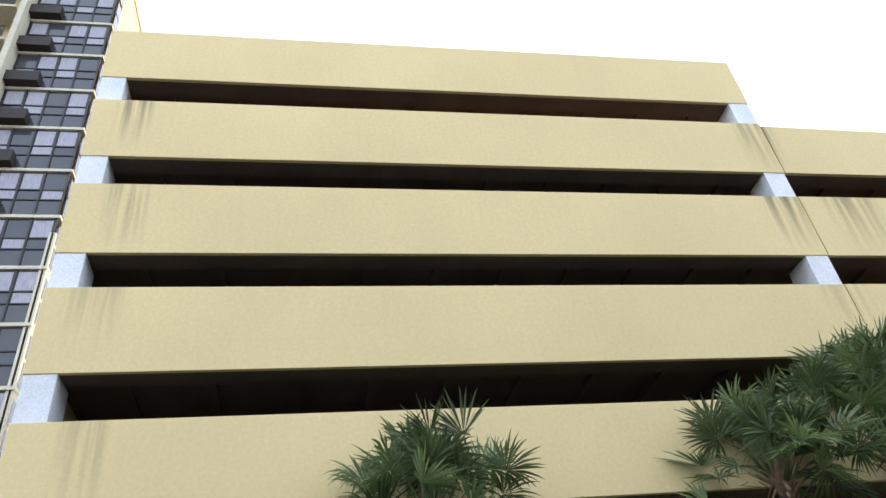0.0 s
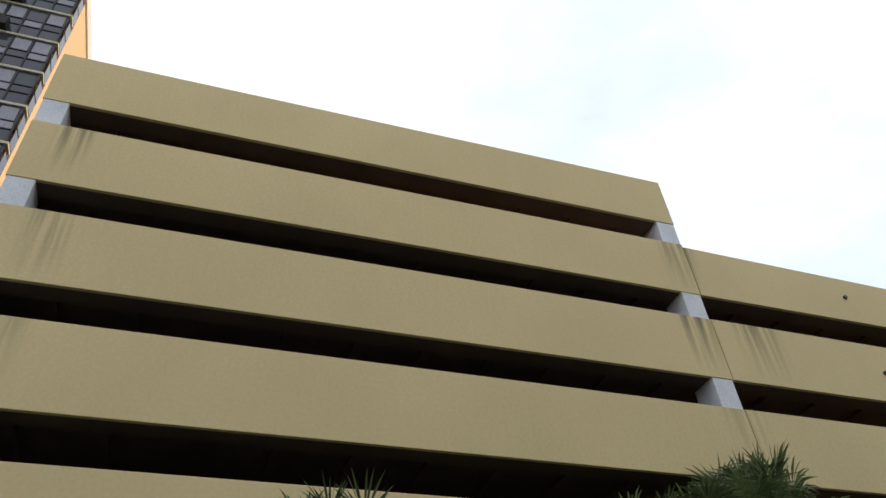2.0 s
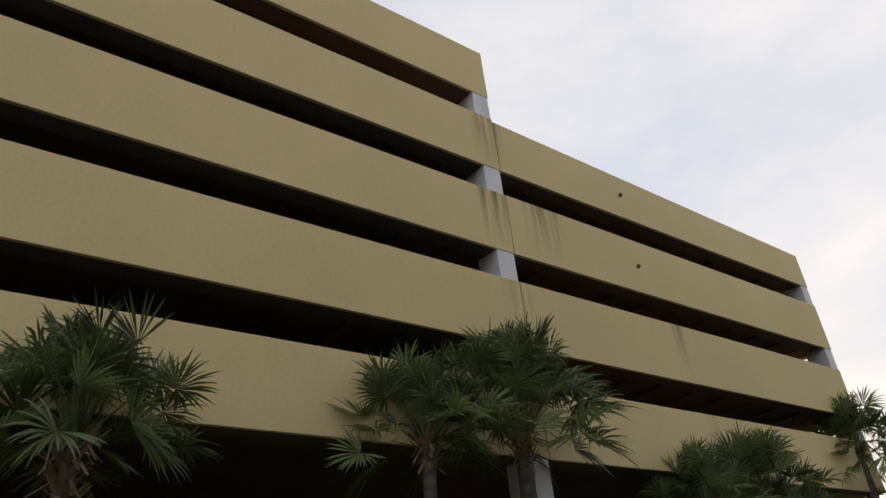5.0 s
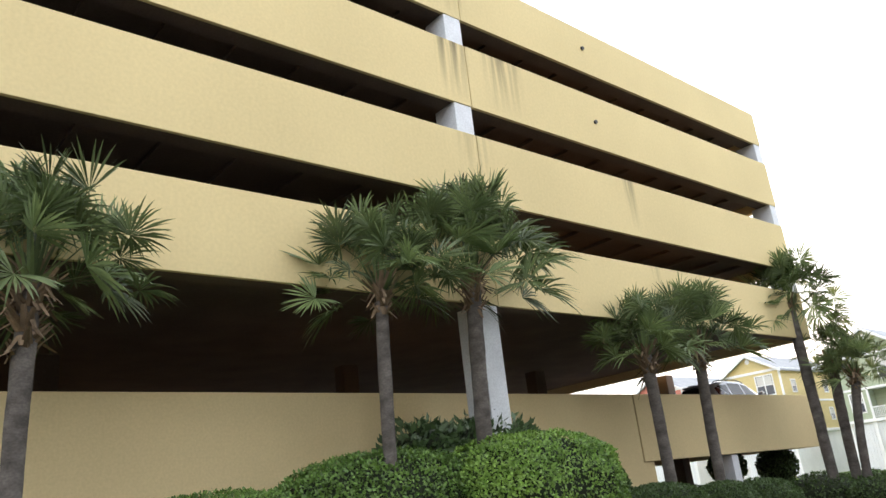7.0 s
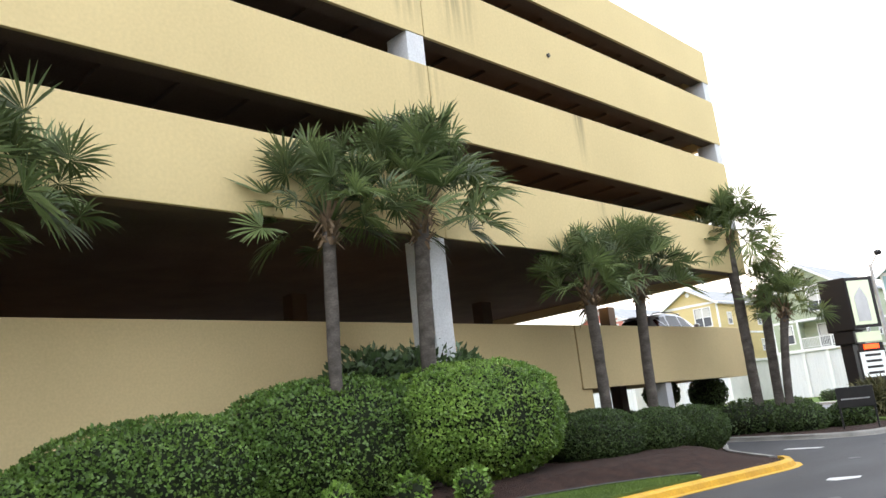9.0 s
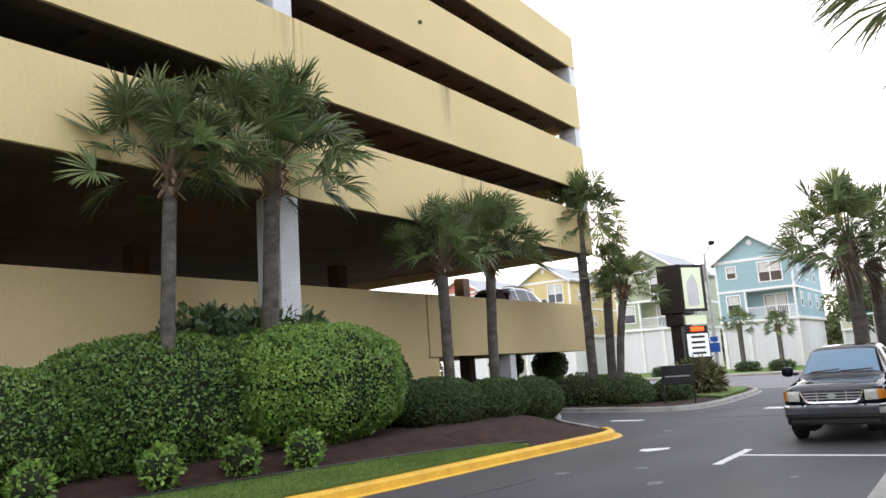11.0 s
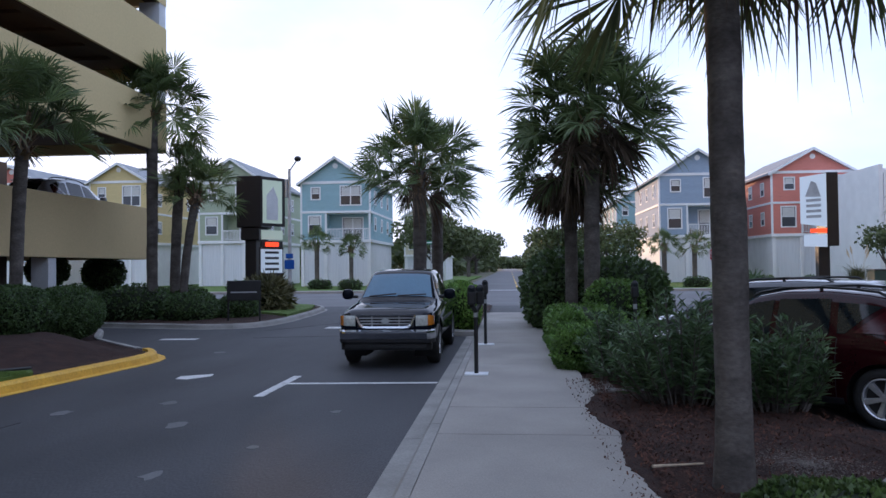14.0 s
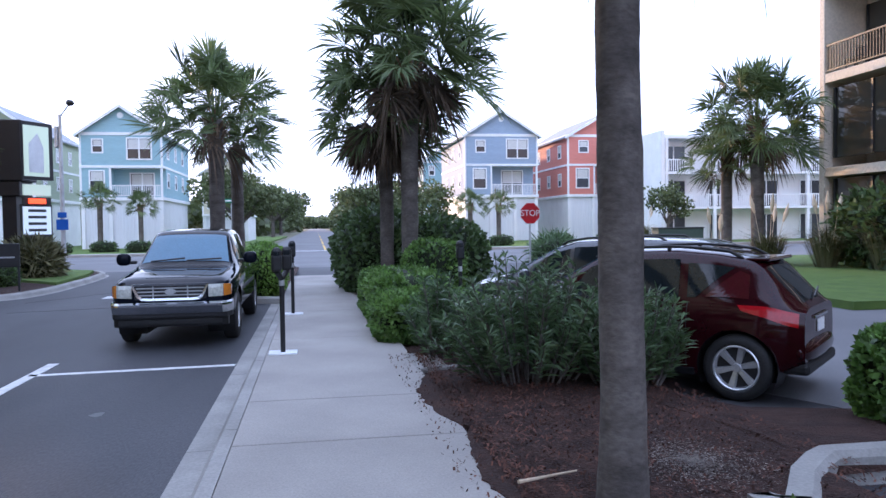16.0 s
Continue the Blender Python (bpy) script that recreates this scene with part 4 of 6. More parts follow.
oleander(1.75, 4.35, 0.95, 0.85, 1.25, 5, 130, "loose grey-green oleander bush with narrow leaves")
oleander(2.55, 3.8, 0.6, 0.5, 1.0, 6, 90, "loose grey-green oleander bush with narrow leaves")
oleander(1.15, 5.9, 0.5, 0.5, 0.95, 7, 50, "loose grey-green oleander bush with narrow leaves")

# bark chips over the mulch
rng = np.random.default_rng(9)
n = 16000
px = np.where(rng.random(n) < 0.7, rng.uniform(0.72, 3.0, n), rng.uniform(0.5, 0.95, n))
py = rng.uniform(-1.2, 6.0, n)
keep = (px > 0.80) | (rng.random(n) < 0.16)
px, py = px[keep], py[keep]
n = len(px)
pz = np.where(px > 0.72, 0.175, 0.163) + rng.random(n) * 0.02
ang, ln, wd = rng.uniform(0, 6.28, n), np.where(px > 0.8, rng.uniform(0.006, 0.026, n), rng.uniform(0.003, 0.012, n)), rng.uniform(0.002, 0.008, n)
c, s = np.cos(ang), np.sin(ang)
tilt = rng.uniform(-0.012, 0.012, n)
quad = np.stack([np.stack([px + a * ln * c - b * wd * s, py + a * ln * s + b * wd * c, pz + a * tilt], 1) for a, b in ((-1, -1), (1, -1), (1, 1), (-1, 1))], 1)
M["chip"] = mat("bark_chip", (0.120, 0.052, 0.034), (0.040, 0.019, 0.013), rough=0.95, island=0.6, bump=0, scale=2)
chips = raw("bark_chips", quad.reshape(-1, 3).tolist(), np.arange(n * 4).reshape(-1, 4).tolist(), M["chip"])
tagged(chips, "loose dark bark chips scattered over the bed edge", "bark chips", kind="stuff")
stick = thing("stick", pose(1.0, 1.35, 0.18, 0, 4, 20), "pale dry frond stem lying on the mulch", "stick")
part("stem", tube(bmesh.new(), (-0.2, 0, 0.02), (0.25, 0.03, 0.03), 0.012, 0.006, seg=6), M["plume"], stick)
# mulch washed over the edge of the pavement
rs = random.Random(31)
for y0, y1, reach in ((0.6, 2.6, 0.16), (2.7, 4.7, 0.24), (-2.4, -0.6, 0.10)):
    steps = [k / 40 for k in range(41)]
    edge = [(0.79 - reach * math.sin(math.pi * u) ** 0.8 * (0.75 + 0.35 * noise.noise((u * 5, y0, 0)) + rs.uniform(-0.08, 0.08)), y0 + (y1 - y0) * u) for u in steps]
    structure("mulch_spill", prism(bmesh.new(), [(0.81, y0)] + edge[1:-1] + [(0.81, y1)], "z", 0.12, 0.168), M["mulch"], "dark bark mulch spilt over the pavement edge", "mulch")
# pale dry litter and sand grains in the mulch
rng = np.random.default_rng(12)
n = 3200
lr, la = np.abs(rng.normal(0, 0.26, n)), rng.uniform(0, 6.28, n)
px, py = 2.0 + lr * np.cos(la), 1.5 + 1.3 * lr * np.sin(la)
pz = 0.186 + rng.random(n) * 0.012
ang, ln, wd = rng.uniform(0, 6.28, n), rng.uniform(0.002, 0.007, n), rng.uniform(0.002, 0.005, n)
c, s = np.cos(ang), np.sin(ang)
quad = np.stack([np.stack([px + a * ln * c - b * wd * s, py + a * ln * s + b * wd * c, pz], 1) for a, b in ((-1, -1), (1, -1), (1, 1), (-1, 1))], 1)
M["litter"] = mat("pale_litter", (0.26, 0.23, 0.20), (0.12, 0.10, 0.085), rough=0.95, island=0.5, bump=0, scale=2)
litter = raw("leaf_litter", quad.reshape(-1, 3).tolist(), np.arange(n * 4).reshape(-1, 4).tolist(), M["litter"])
tagged(litter, "pale dry litter and sand scattered on the mulch", "litter", kind="stuff")


# ---- vehicles ----
class Shell:
    """A car body lofted along y (nose at 0): bottom, belt and top heights, half widths of body and roof, as curves of y."""
    def __init__(self, zs, zb, zr, w, wr):
        self.curves = [[np.array(c, float) for c in zip(*q)] for q in (zs, zb, zr, w, wr)]
        self.length = zr[-1][0]

    def at(self, y):
        """Curve values at y, eased by averaging over a short stretch."""
        ys = np.clip(y + np.array((-0.06, -0.03, 0, 0.03, 0.06)), 0, self.length)
        return [float(np.mean(np.interp(ys, c[0], c[1]))) for c in self.curves]

    def flank(self, y, s):
        """Body side: s from 0 at the sill to 1 at the belt."""
        zs, zb, zr, w, wr = self.at(y)
        k = np.interp(s, (0, 0.08, 0.25, 0.5, 0.7, 0.82, 0.92, 1), (0.93, 0.972, 0.99, 1.0, 0.992, 0.978, 0.955, 0.925))
        return Vector((w * k, y, zs + (zb - zs) * s))

    def house(self, y, v):
        """Glasshouse side: v from 0 at the belt to 1 at the roof edge."""
        zs, zb, zr, w, wr = self.at(y)
        e = min(0.07, (zr - zb) * 0.4)
        return Vector((0.925 * w + (wr - 0.925 * w) * v, y, zb + (zr - e - zb) * v))

    def top(self, y, u):
        zs, zb, zr, w, wr = self.at(y)
        e = min(0.07, (zr - zb) * 0.4)
        return Vector((u * wr, y, zr - e * float(np.interp(abs(u), (0, 0.3, 0.6, 0.8, 0.93, 1), (0, 0.02, 0.09, 0.22, 0.5, 1)))))

    def section(self, y):
        p = [Vector((0, y, self.at(y)[0])), Vector((self.at(y)[3] * 0.55, y, self.at(y)[0]))]
        p += [self.flank(y, s / 14) for s in range(15)]
        p += [self.house(y, v / 5) for v in range(1, 6)]
        p += [self.top(y, u) for u in (0.93, 0.8, 0.6, 0.3)]
        centre = self.top(y, 0)
        return p + [centre] + [Vector((-q.x, q.y, q.z)) for q in p[:0:-1]]

    def body(self, wheels):
        """The skin, with round arches cut out at wheels: (y, z, radius)."""
        bm = bmesh.new()
        n = int(self.length / 0.045)
        rings = [[bm.verts.new(q) for q in self.section(self.length * i / n)] for i in range(n + 1)]
        m = len(rings[0])
        for a, b in zip(rings, rings[1:]):
            for j in range(m):
                k = (j + 1) % m
                bm.faces.new((a[j], a[k], b[k], b[j]))
        bm.faces.new(rings[0][::-1]), bm.faces.new(rings[-1])
        for yc, zc, r in wheels:
            gone = [f for f in bm.faces if len(f.verts) == 4 and math.hypot(f.calc_center_median().y - yc, f.calc_center_median().z - zc) < r
                    and abs(f.calc_center_median().x) > 0.45]
            bmesh.ops.delete(bm, geom=gone, context="FACES")
            for v in bm.verts:
                d = math.hypot(v.co.y - yc, v.co.z - zc)
                if v.is_boundary and 0.75 * r < d < 1.25 * r and d > 0:
                    v.co.y, v.co.z = yc + (v.co.y - yc) * r / d, zc + (v.co.z - zc) * r / d
        bmesh.ops.recalc_face_normals(bm, faces=bm.faces[:])
        return bm

    def skin(self, fn, a, b, side, out, na=10, nb=5, thick=0.008):
        """A panel lying on a surface: fn is flank, house or top; a(t) and b(t) give its two long edges as (y, s)."""
        bm, rows = bmesh.new(), []
        for i in range(na + 1):
            row = []
            for j in range(nb + 1):
                p0, p1 = a(i / na), b(i / na)
                t = j / nb
                q = fn(p0[0] + (p1[0] - p0[0]) * t, p0[1] + (p1[1] - p0[1]) * t)
                row.append(bm.verts.new(q))
            rows.append(row)
        for r0, r1 in zip(rows, rows[1:]):
            for j in range(nb):
                bm.faces.new((r0[j], r0[j + 1], r1[j + 1], r1[j]))
        bmesh.ops.recalc_face_normals(bm, faces=bm.faces[:])
        bm.normal_update()
        bm.faces.ensure_lookup_table()
        mid = bm.faces[len(bm.faces) // 2]
        c = mid.calc_center_median()
        flip = -1 if mid.normal.dot(Vector((c.x, 0, 0.4)) if fn != self.top else Vector((0, 0, 1))) < 0 else 1
        shift = {v: v.normal * flip for v in bm.verts}
        for v, d in shift.items():
            v.co += d * out
        r = bmesh.ops.extrude_face_region(bm, geom=bm.faces[:])
        lift = [q for q in r["geom"] if isinstance(q, bmesh.types.BMVert)]
        bmesh.ops.translate(bm, vec=mid.normal * flip * thick, verts=lift)
        if side < 0:
            for v in bm.verts:
                v.co.x = -v.co.x
        bmesh.ops.recalc_face_normals(bm, faces=bm.faces[:])
        return bm

    def front(self, y_off, outline, depth=0.05, n=12, low=0.3, high=0.7, bow=0.012):
        """A piece bent round the nose: outline(t) gives x, low z and high z."""
        cy, cw = self.curves[3]
        bm, rows = bmesh.new(), []
        for i in range(n + 1):
            x, z0, z1 = outline(i / n)
            y = float(np.interp(abs(x), cw[:6], cy[:6])) + y_off
            rows.append([bm.verts.new((x, y, z)) for z in (z0, z0 + (z1 - z0) * low, z0 + (z1 - z0) * high, z1)] + [bm.verts.new((x, y + depth, z)) for z in (z1, z0)])
            rows[-1][1].co.y -= bow
            rows[-1][2].co.y -= bow
        for a, b in zip(rows, rows[1:]):
            for j in range(6):
                k = (j + 1) % 6
                bm.faces.new((a[j], a[k], b[k], b[j]))
        bm.faces.new(rows[0][::-1]), bm.faces.new(rows[-1])
        bmesh.ops.recalc_face_normals(bm, faces=bm.faces[:])
        return bm


def ring(bm, x, y, z, prof, seg=36):
    """A turned ring about the x axis; prof: (x offset, radius)."""
    rings = [[bm.verts.new((x + o, y + q * math.cos(a), z + q * math.sin(a))) for o, q in prof] for a in [2 * math.pi * k / seg for k in range(seg)]]
    for a, b in zip(rings, rings[1:] + rings[:1]):
        for j in range(len(prof) - 1):
            bm.faces.new((a[j], a[j + 1], b[j + 1], b[j]))
    bmesh.ops.recalc_face_normals(bm, faces=bm.faces[:])
    return bm


def wheel(parent, x, y, r, width, rim_r, material, spokes=6):
    out = 1 if x > 0 else -1
    w = part("wheel", tube(bmesh.new(), (x - width * 0.3, y, r), (x + out * width * 0.18, y, r), rim_r * 0.9, seg=20), M["bumper_grey"], parent)
    h = width / 2
    part("tyre", ring(bmesh.new(), x, y, r, [(-h + 0.03, rim_r), (-h, rim_r + 0.02), (-h - 0.008, (rim_r + r) / 2), (-h + 0.012, r - 0.025), (-h + 0.04, r), (h - 0.04, r), (h - 0.012, r - 0.025), (h + 0.008, (rim_r + r) / 2), (h, rim_r + 0.02), (h - 0.03, rim_r)]), M["rubber"], w, smooth=True)
    bm = bmesh.new()
    xf = x + out * width * 0.42
    for k in range(spokes):
        a = 2 * math.pi * (k + 0.25) / spokes
        d, n = Vector((0, math.cos(a), math.sin(a))), Vector((0, -math.sin(a), math.cos(a)))
        hub, tip = Vector((xf - out * 0.03, y, r)) + d * 0.03, Vector((xf, y, r)) + d * rim_r * 0.97
        v = [bm.verts.new(p) for p in (hub - n * 0.022, hub + n * 0.022, tip + n * 0.034, tip - n * 0.034)]
        u = [bm.verts.new(p.co - Vector((out * 0.05, 0, 0)) + (n if i in (1, 2) else -n) * 0.01) for i, p in enumerate(v)]
        bm.faces.new(v), bm.faces.new(u[::-1])
        for i in range(4):
            bm.faces.new((v[i], v[(i + 1) % 4], u[(i + 1) % 4], u[i]))
    tube(bm, (xf - out * 0.05, y, r), (xf - out * 0.005, y, r), 0.062, 0.045, seg=16)
    ring(bm, xf, y, r, [(-out * 0.10, rim_r - 0.035), (-out * 0.005, rim_r - 0.022), (out * 0.012, rim_r - 0.008), (out * 0.004, rim_r + 0.006)])
    part("rim", bm, material, w)
    return w


def quad_panel(pts, thick=0.012):
    """A thin slab on four or more points, thickened along its normal."""
    bm = bmesh.new()
    p = [Vector(q) for q in pts]
    nrm = (p[1] - p[0]).cross(p[2] - p[0]).normalized() * thick
    a, b = [bm.verts.new(q) for q in p], [bm.verts.new(q + nrm) for q in p]
    bm.faces.new(a[::-1]), bm.faces.new(b)
    for i in range(len(p)):
        j = (i + 1) % len(p)
        bm.faces.new((a[i], a[j], b[j], b[i]))
    bmesh.ops.recalc_face_normals(bm, faces=bm.faces[:])
    return bm


def line2(p, q):
    return lambda t: (p[0] + (q[0] - p[0]) * t, p[1] + (q[1] - p[1]) * t)


def egg(c, s):
    bm = bmesh.new()
    bmesh.ops.create_uvsphere(bm, u_segments=18, v_segments=12, radius=1.0)
    for v in bm.verts:
        d = Vector([math.copysign(abs(k) ** 0.7, k) for k in v.co])
        v.co = Vector((c[0] + d.x * s[0], c[1] + d.y * s[1], c[2] + d.z * s[2]))
    return bm


def wheel_well(parent, s, w, yc, zc, r):
    """Dark lining inside a wheel arch."""
    bm = bmesh.new()
    n, arc = 18, []
    for k in range(n + 1):
        a = -0.5 + (math.pi + 1.0) * k / n
        arc.append([bm.verts.new((s * x, yc + (r + 0.012) * math.cos(a), zc + (r + 0.012) * math.sin(a))) for x in (w * 0.50, w * 0.955)])
    for a, b in zip(arc, arc[1:]):
        bm.faces.new((a[0], a[1], b[1], b[0]))
    bm.faces.new([q[0] for q in arc])
    part("wheel_well", bm, M["black_metal"], parent, "black wheel arch lining")


def glasshouse(t, sh, side_cuts, screen, rear, gaps, wheels, wheel_size, spokes=6):
    """Glass, door gaps, linings and wheels common to all vehicles."""
    part("windscreen", sh.skin(sh.top, line2((screen[0], -0.93), (screen[1], -0.93)), line2((screen[0], 0.93), (screen[1], 0.93)), 1, 0.003, 14, 16), M["windscreen"], t, smooth=True)
    if rear:
        part("rear_window", sh.skin(sh.top, line2((rear[0], -0.9), (rear[1], -0.9)), line2((rear[0], 0.9), (rear[1], 0.9)), 1, 0.003, 10, 14), M["car_glass"], t, smooth=True)
    r, width, rim = wheel_size
    for s in (-1, 1):
        for (b0, t0, b1, t1, v0, v1) in side_cuts:
            part("side_window", sh.skin(sh.house, line2((b0, v0), (t0, v1)), line2((b1, v0), (t1, v1)), s, 0.008, 8, 14), M["car_glass"], t, smooth=True)
        for y in gaps:
            part("door_gap", sh.skin(sh.flank, line2((y - 0.006, 0.06), (y - 0.006, 0.99)), line2((y + 0.006, 0.06), (y + 0.006, 0.99)), s, 0.0005, 14, 1, 0.001), M["black_metal"], t)
        for yc, zc, ra in wheels:
            wheel_well(t, s, sh.at(yc)[3], yc, zc, ra)
            wheel(t, s * (sh.at(yc)[3] - width / 2 - 0.015), yc, r, width, rim, M["alloy"], spokes)




def pickup(m):
    """Full-size pickup; nose towards -y, tyres on z = 0."""
    t = thing("pickup_truck", m, "black pickup truck with chrome grille and bumper parked at the kerb", "pickup truck")
    sh = Shell([(0, 0.66), (0.12, 0.52), (0.4, 0.44), (5.2, 0.44), (5.6, 0.56)],
               [(0, 0.90), (0.15, 0.985), (0.6, 1.04), (1.4, 1.11), (2.2, 1.16), (5.6, 1.18)],
               [(0, 0.97), (0.08, 1.02), (0.25, 1.075), (0.7, 1.13), (1.35, 1.185), (1.42, 1.215), (2.18, 1.70), (2.36, 1.775), (2.8, 1.81), (3.5, 1.81), (3.75, 1.76), (3.98, 1.24), (5.55, 1.22), (5.6, 1.2)],
               [(0, 0.80), (0.05, 0.88), (0.15, 0.935), (0.35, 0.97), (0.7, 0.99), (1.2, 1.0), (5.6, 0.99)],
               [(0, 0.72), (0.3, 0.80), (1.35, 0.85), (2.2, 0.69), (3.7, 0.69), (3.98, 0.88), (5.6, 0.9)])
    wheels = [(1.0, 0.40, 0.47), (4.55, 0.40, 0.47)]
    part("body", sh.body(wheels), M["black_car"], t, smooth=True)
    glasshouse(t, sh, [(1.80, 2.28, 2.78, 2.78, 0.10, 0.93), (2.86, 2.86, 3.72, 3.62, 0.10, 0.93)], (1.50, 2.20), None, (1.50, 2.82, 3.80), wheels, (0.39, 0.26, 0.22), 5)
    part("hood_bulge", sh.skin(sh.top, line2((0.22, -0.55), (1.30, -0.62)), line2((0.22, 0.55), (1.30, 0.62)), 1, 0.004, 14, 14, 0.012), M["black_car"], t, smooth=True)
    part("cowl", sh.skin(sh.top, line2((1.36, -0.95), (1.47, -0.95)), line2((1.36, 0.95), (1.47, 0.95)), 1, 0.004, 3, 14), M["black_metal"], t)
    for s in (-1, 1):
        for y in (2.55, 3.5):
            part("door_handle", sh.skin(sh.flank, line2((y, 0.86), (y, 0.91)), line2((y + 0.16, 0.86), (y + 0.16, 0.91)), s, 0.012, 2, 4, 0.02), M["chrome"], t)
        part("side_moulding", sh.skin(sh.flank, line2((1.55, 0.46), (1.55, 0.55)), line2((4.0, 0.46), (4.0, 0.55)), s, 0.004, 2, 20, 0.015), M["black_metal"], t)
        mirror = part("wing_mirror", egg((s * 1.13, 1.70, 1.30), (0.125, 0.09, 0.105)), M["black_car"], t, smooth=True)
        part("mirror_arm", boxes((s * 0.98 - 0.08, s * 0.98 + 0.08, 1.66, 1.74, 1.22, 1.28), bevel=0.02), M["black_metal"], mirror)
        part("mirror_glass", boxes((s * 1.13 - 0.085, s * 1.13 + 0.085, 1.785, 1.794, 1.235, 1.365), bevel=0.003), M["chrome"], mirror)
        lamp = part("headlight", sh.front(-0.03, lambda k: (s * (0.60 + 0.235 * k), 0.775 + 0.01 * k, 0.965 + 0.005 * k), 0.08), M["lamp_glass"], t)
        part("indicator", sh.front(-0.028, lambda k: (s * (0.84 + 0.105 * k), 0.785 + 0.01 * k, 0.97 - 0.015 * k), 0.07, 8), M["amber"], lamp)
    g = part("grille", boxes((-0.56, 0.56, -0.012, 0.02, 0.75, 0.985), bevel=0.004), M["black_metal"], t)
    gm = bmesh.new()
    rim_o, rim_i = [], []
    for px, pz in ((-0.60, 0.99), (0.60, 0.99), (0.595, 0.95), (0.52, 0.79), (0.46, 0.745), (0.36, 0.735), (-0.36, 0.735), (-0.46, 0.745), (-0.52, 0.79), (-0.595, 0.95)):
        rim_o.append((px, pz))
        rim_i.append((px * 0.925, 0.87 + (pz - 0.87) * (0.70 if pz > 0.9 else 0.74)))
    lift = -0.05
    vo, vi = [gm.verts.new((a, lift, b)) for a, b in rim_o], [gm.verts.new((a, lift + 0.006, b)) for a, b in rim_i]
    wo, wi = [gm.verts.new((a, 0.0, b)) for a, b in rim_o], [gm.verts.new((a, 0.0, b)) for a, b in rim_i]
    for i in range(10):
        j = (i + 1) % 10
        for a, b in ((vo, vi), (vi, wi), (wo, vo)):
            gm.faces.new((a[i], a[j], b[j], b[i]))
    bmesh.ops.recalc_face_normals(gm, faces=gm.faces[:])
    part("grille_frame", gm, M["chrome"], g, "chrome grille surround")
    for z, half in ((0.815, 0.48), (0.867, 0.51), (0.92, 0.53)):
        part("grille_bar", boxes((-half, half, -0.035, -0.005, z - 0.009, z + 0.009), bevel=0.003), M["galv"], g)
    for x in (-0.27, 0.27):
        part("grille_bar", boxes((x - 0.008, x + 0.008, -0.03, -0.005, 0.765, 0.955)), M["galv"], g)
    em = bmesh.new()
    tube(em, (0, -0.05, 0.867), (0, -0.02, 0.867), 0.042, seg=24)
    for v in em.verts:
        v.co.x *= 2.1
    part("emblem", em, M["galv"], g)
    part("bumper", sh.front(-0.13, lambda k: (-0.96 + 1.92 * k, 0.545, 0.715), 0.20, 30, 0.66, 0.84, 0.06), M["chrome"], t, "chrome front bumper")
    part("bumper_step", sh.front(-0.10, lambda k: (-0.955 + 1.91 * k, 0.47, 0.558), 0.18, 30), M["bumper_grey"], t)
    part("valance", sh.front(-0.02, lambda k: (-0.90 + 1.80 * k, 0.34, 0.468), 0.15, 20), M["black_metal"], t)
    for x0, x1, dz in ((-0.62, -0.02, 0.0), (0.02, 0.66, 0.0)):
        bm = bmesh.new()
        a, b = sh.top(1.47, x0 / 0.85), sh.top(1.53, x1 / 0.85)
        tube(bm, a + Vector((0, -0.02, 0.03)), b + Vector((0, -0.02, 0.03)), 0.013, seg=6)
        part("wiper", bm, M["black_metal"], t)
    part("bed_floor", boxes((-0.8, 0.8, 4.0, 5.5, 1.23, 1.24)), M["black_metal"], t)
    return t


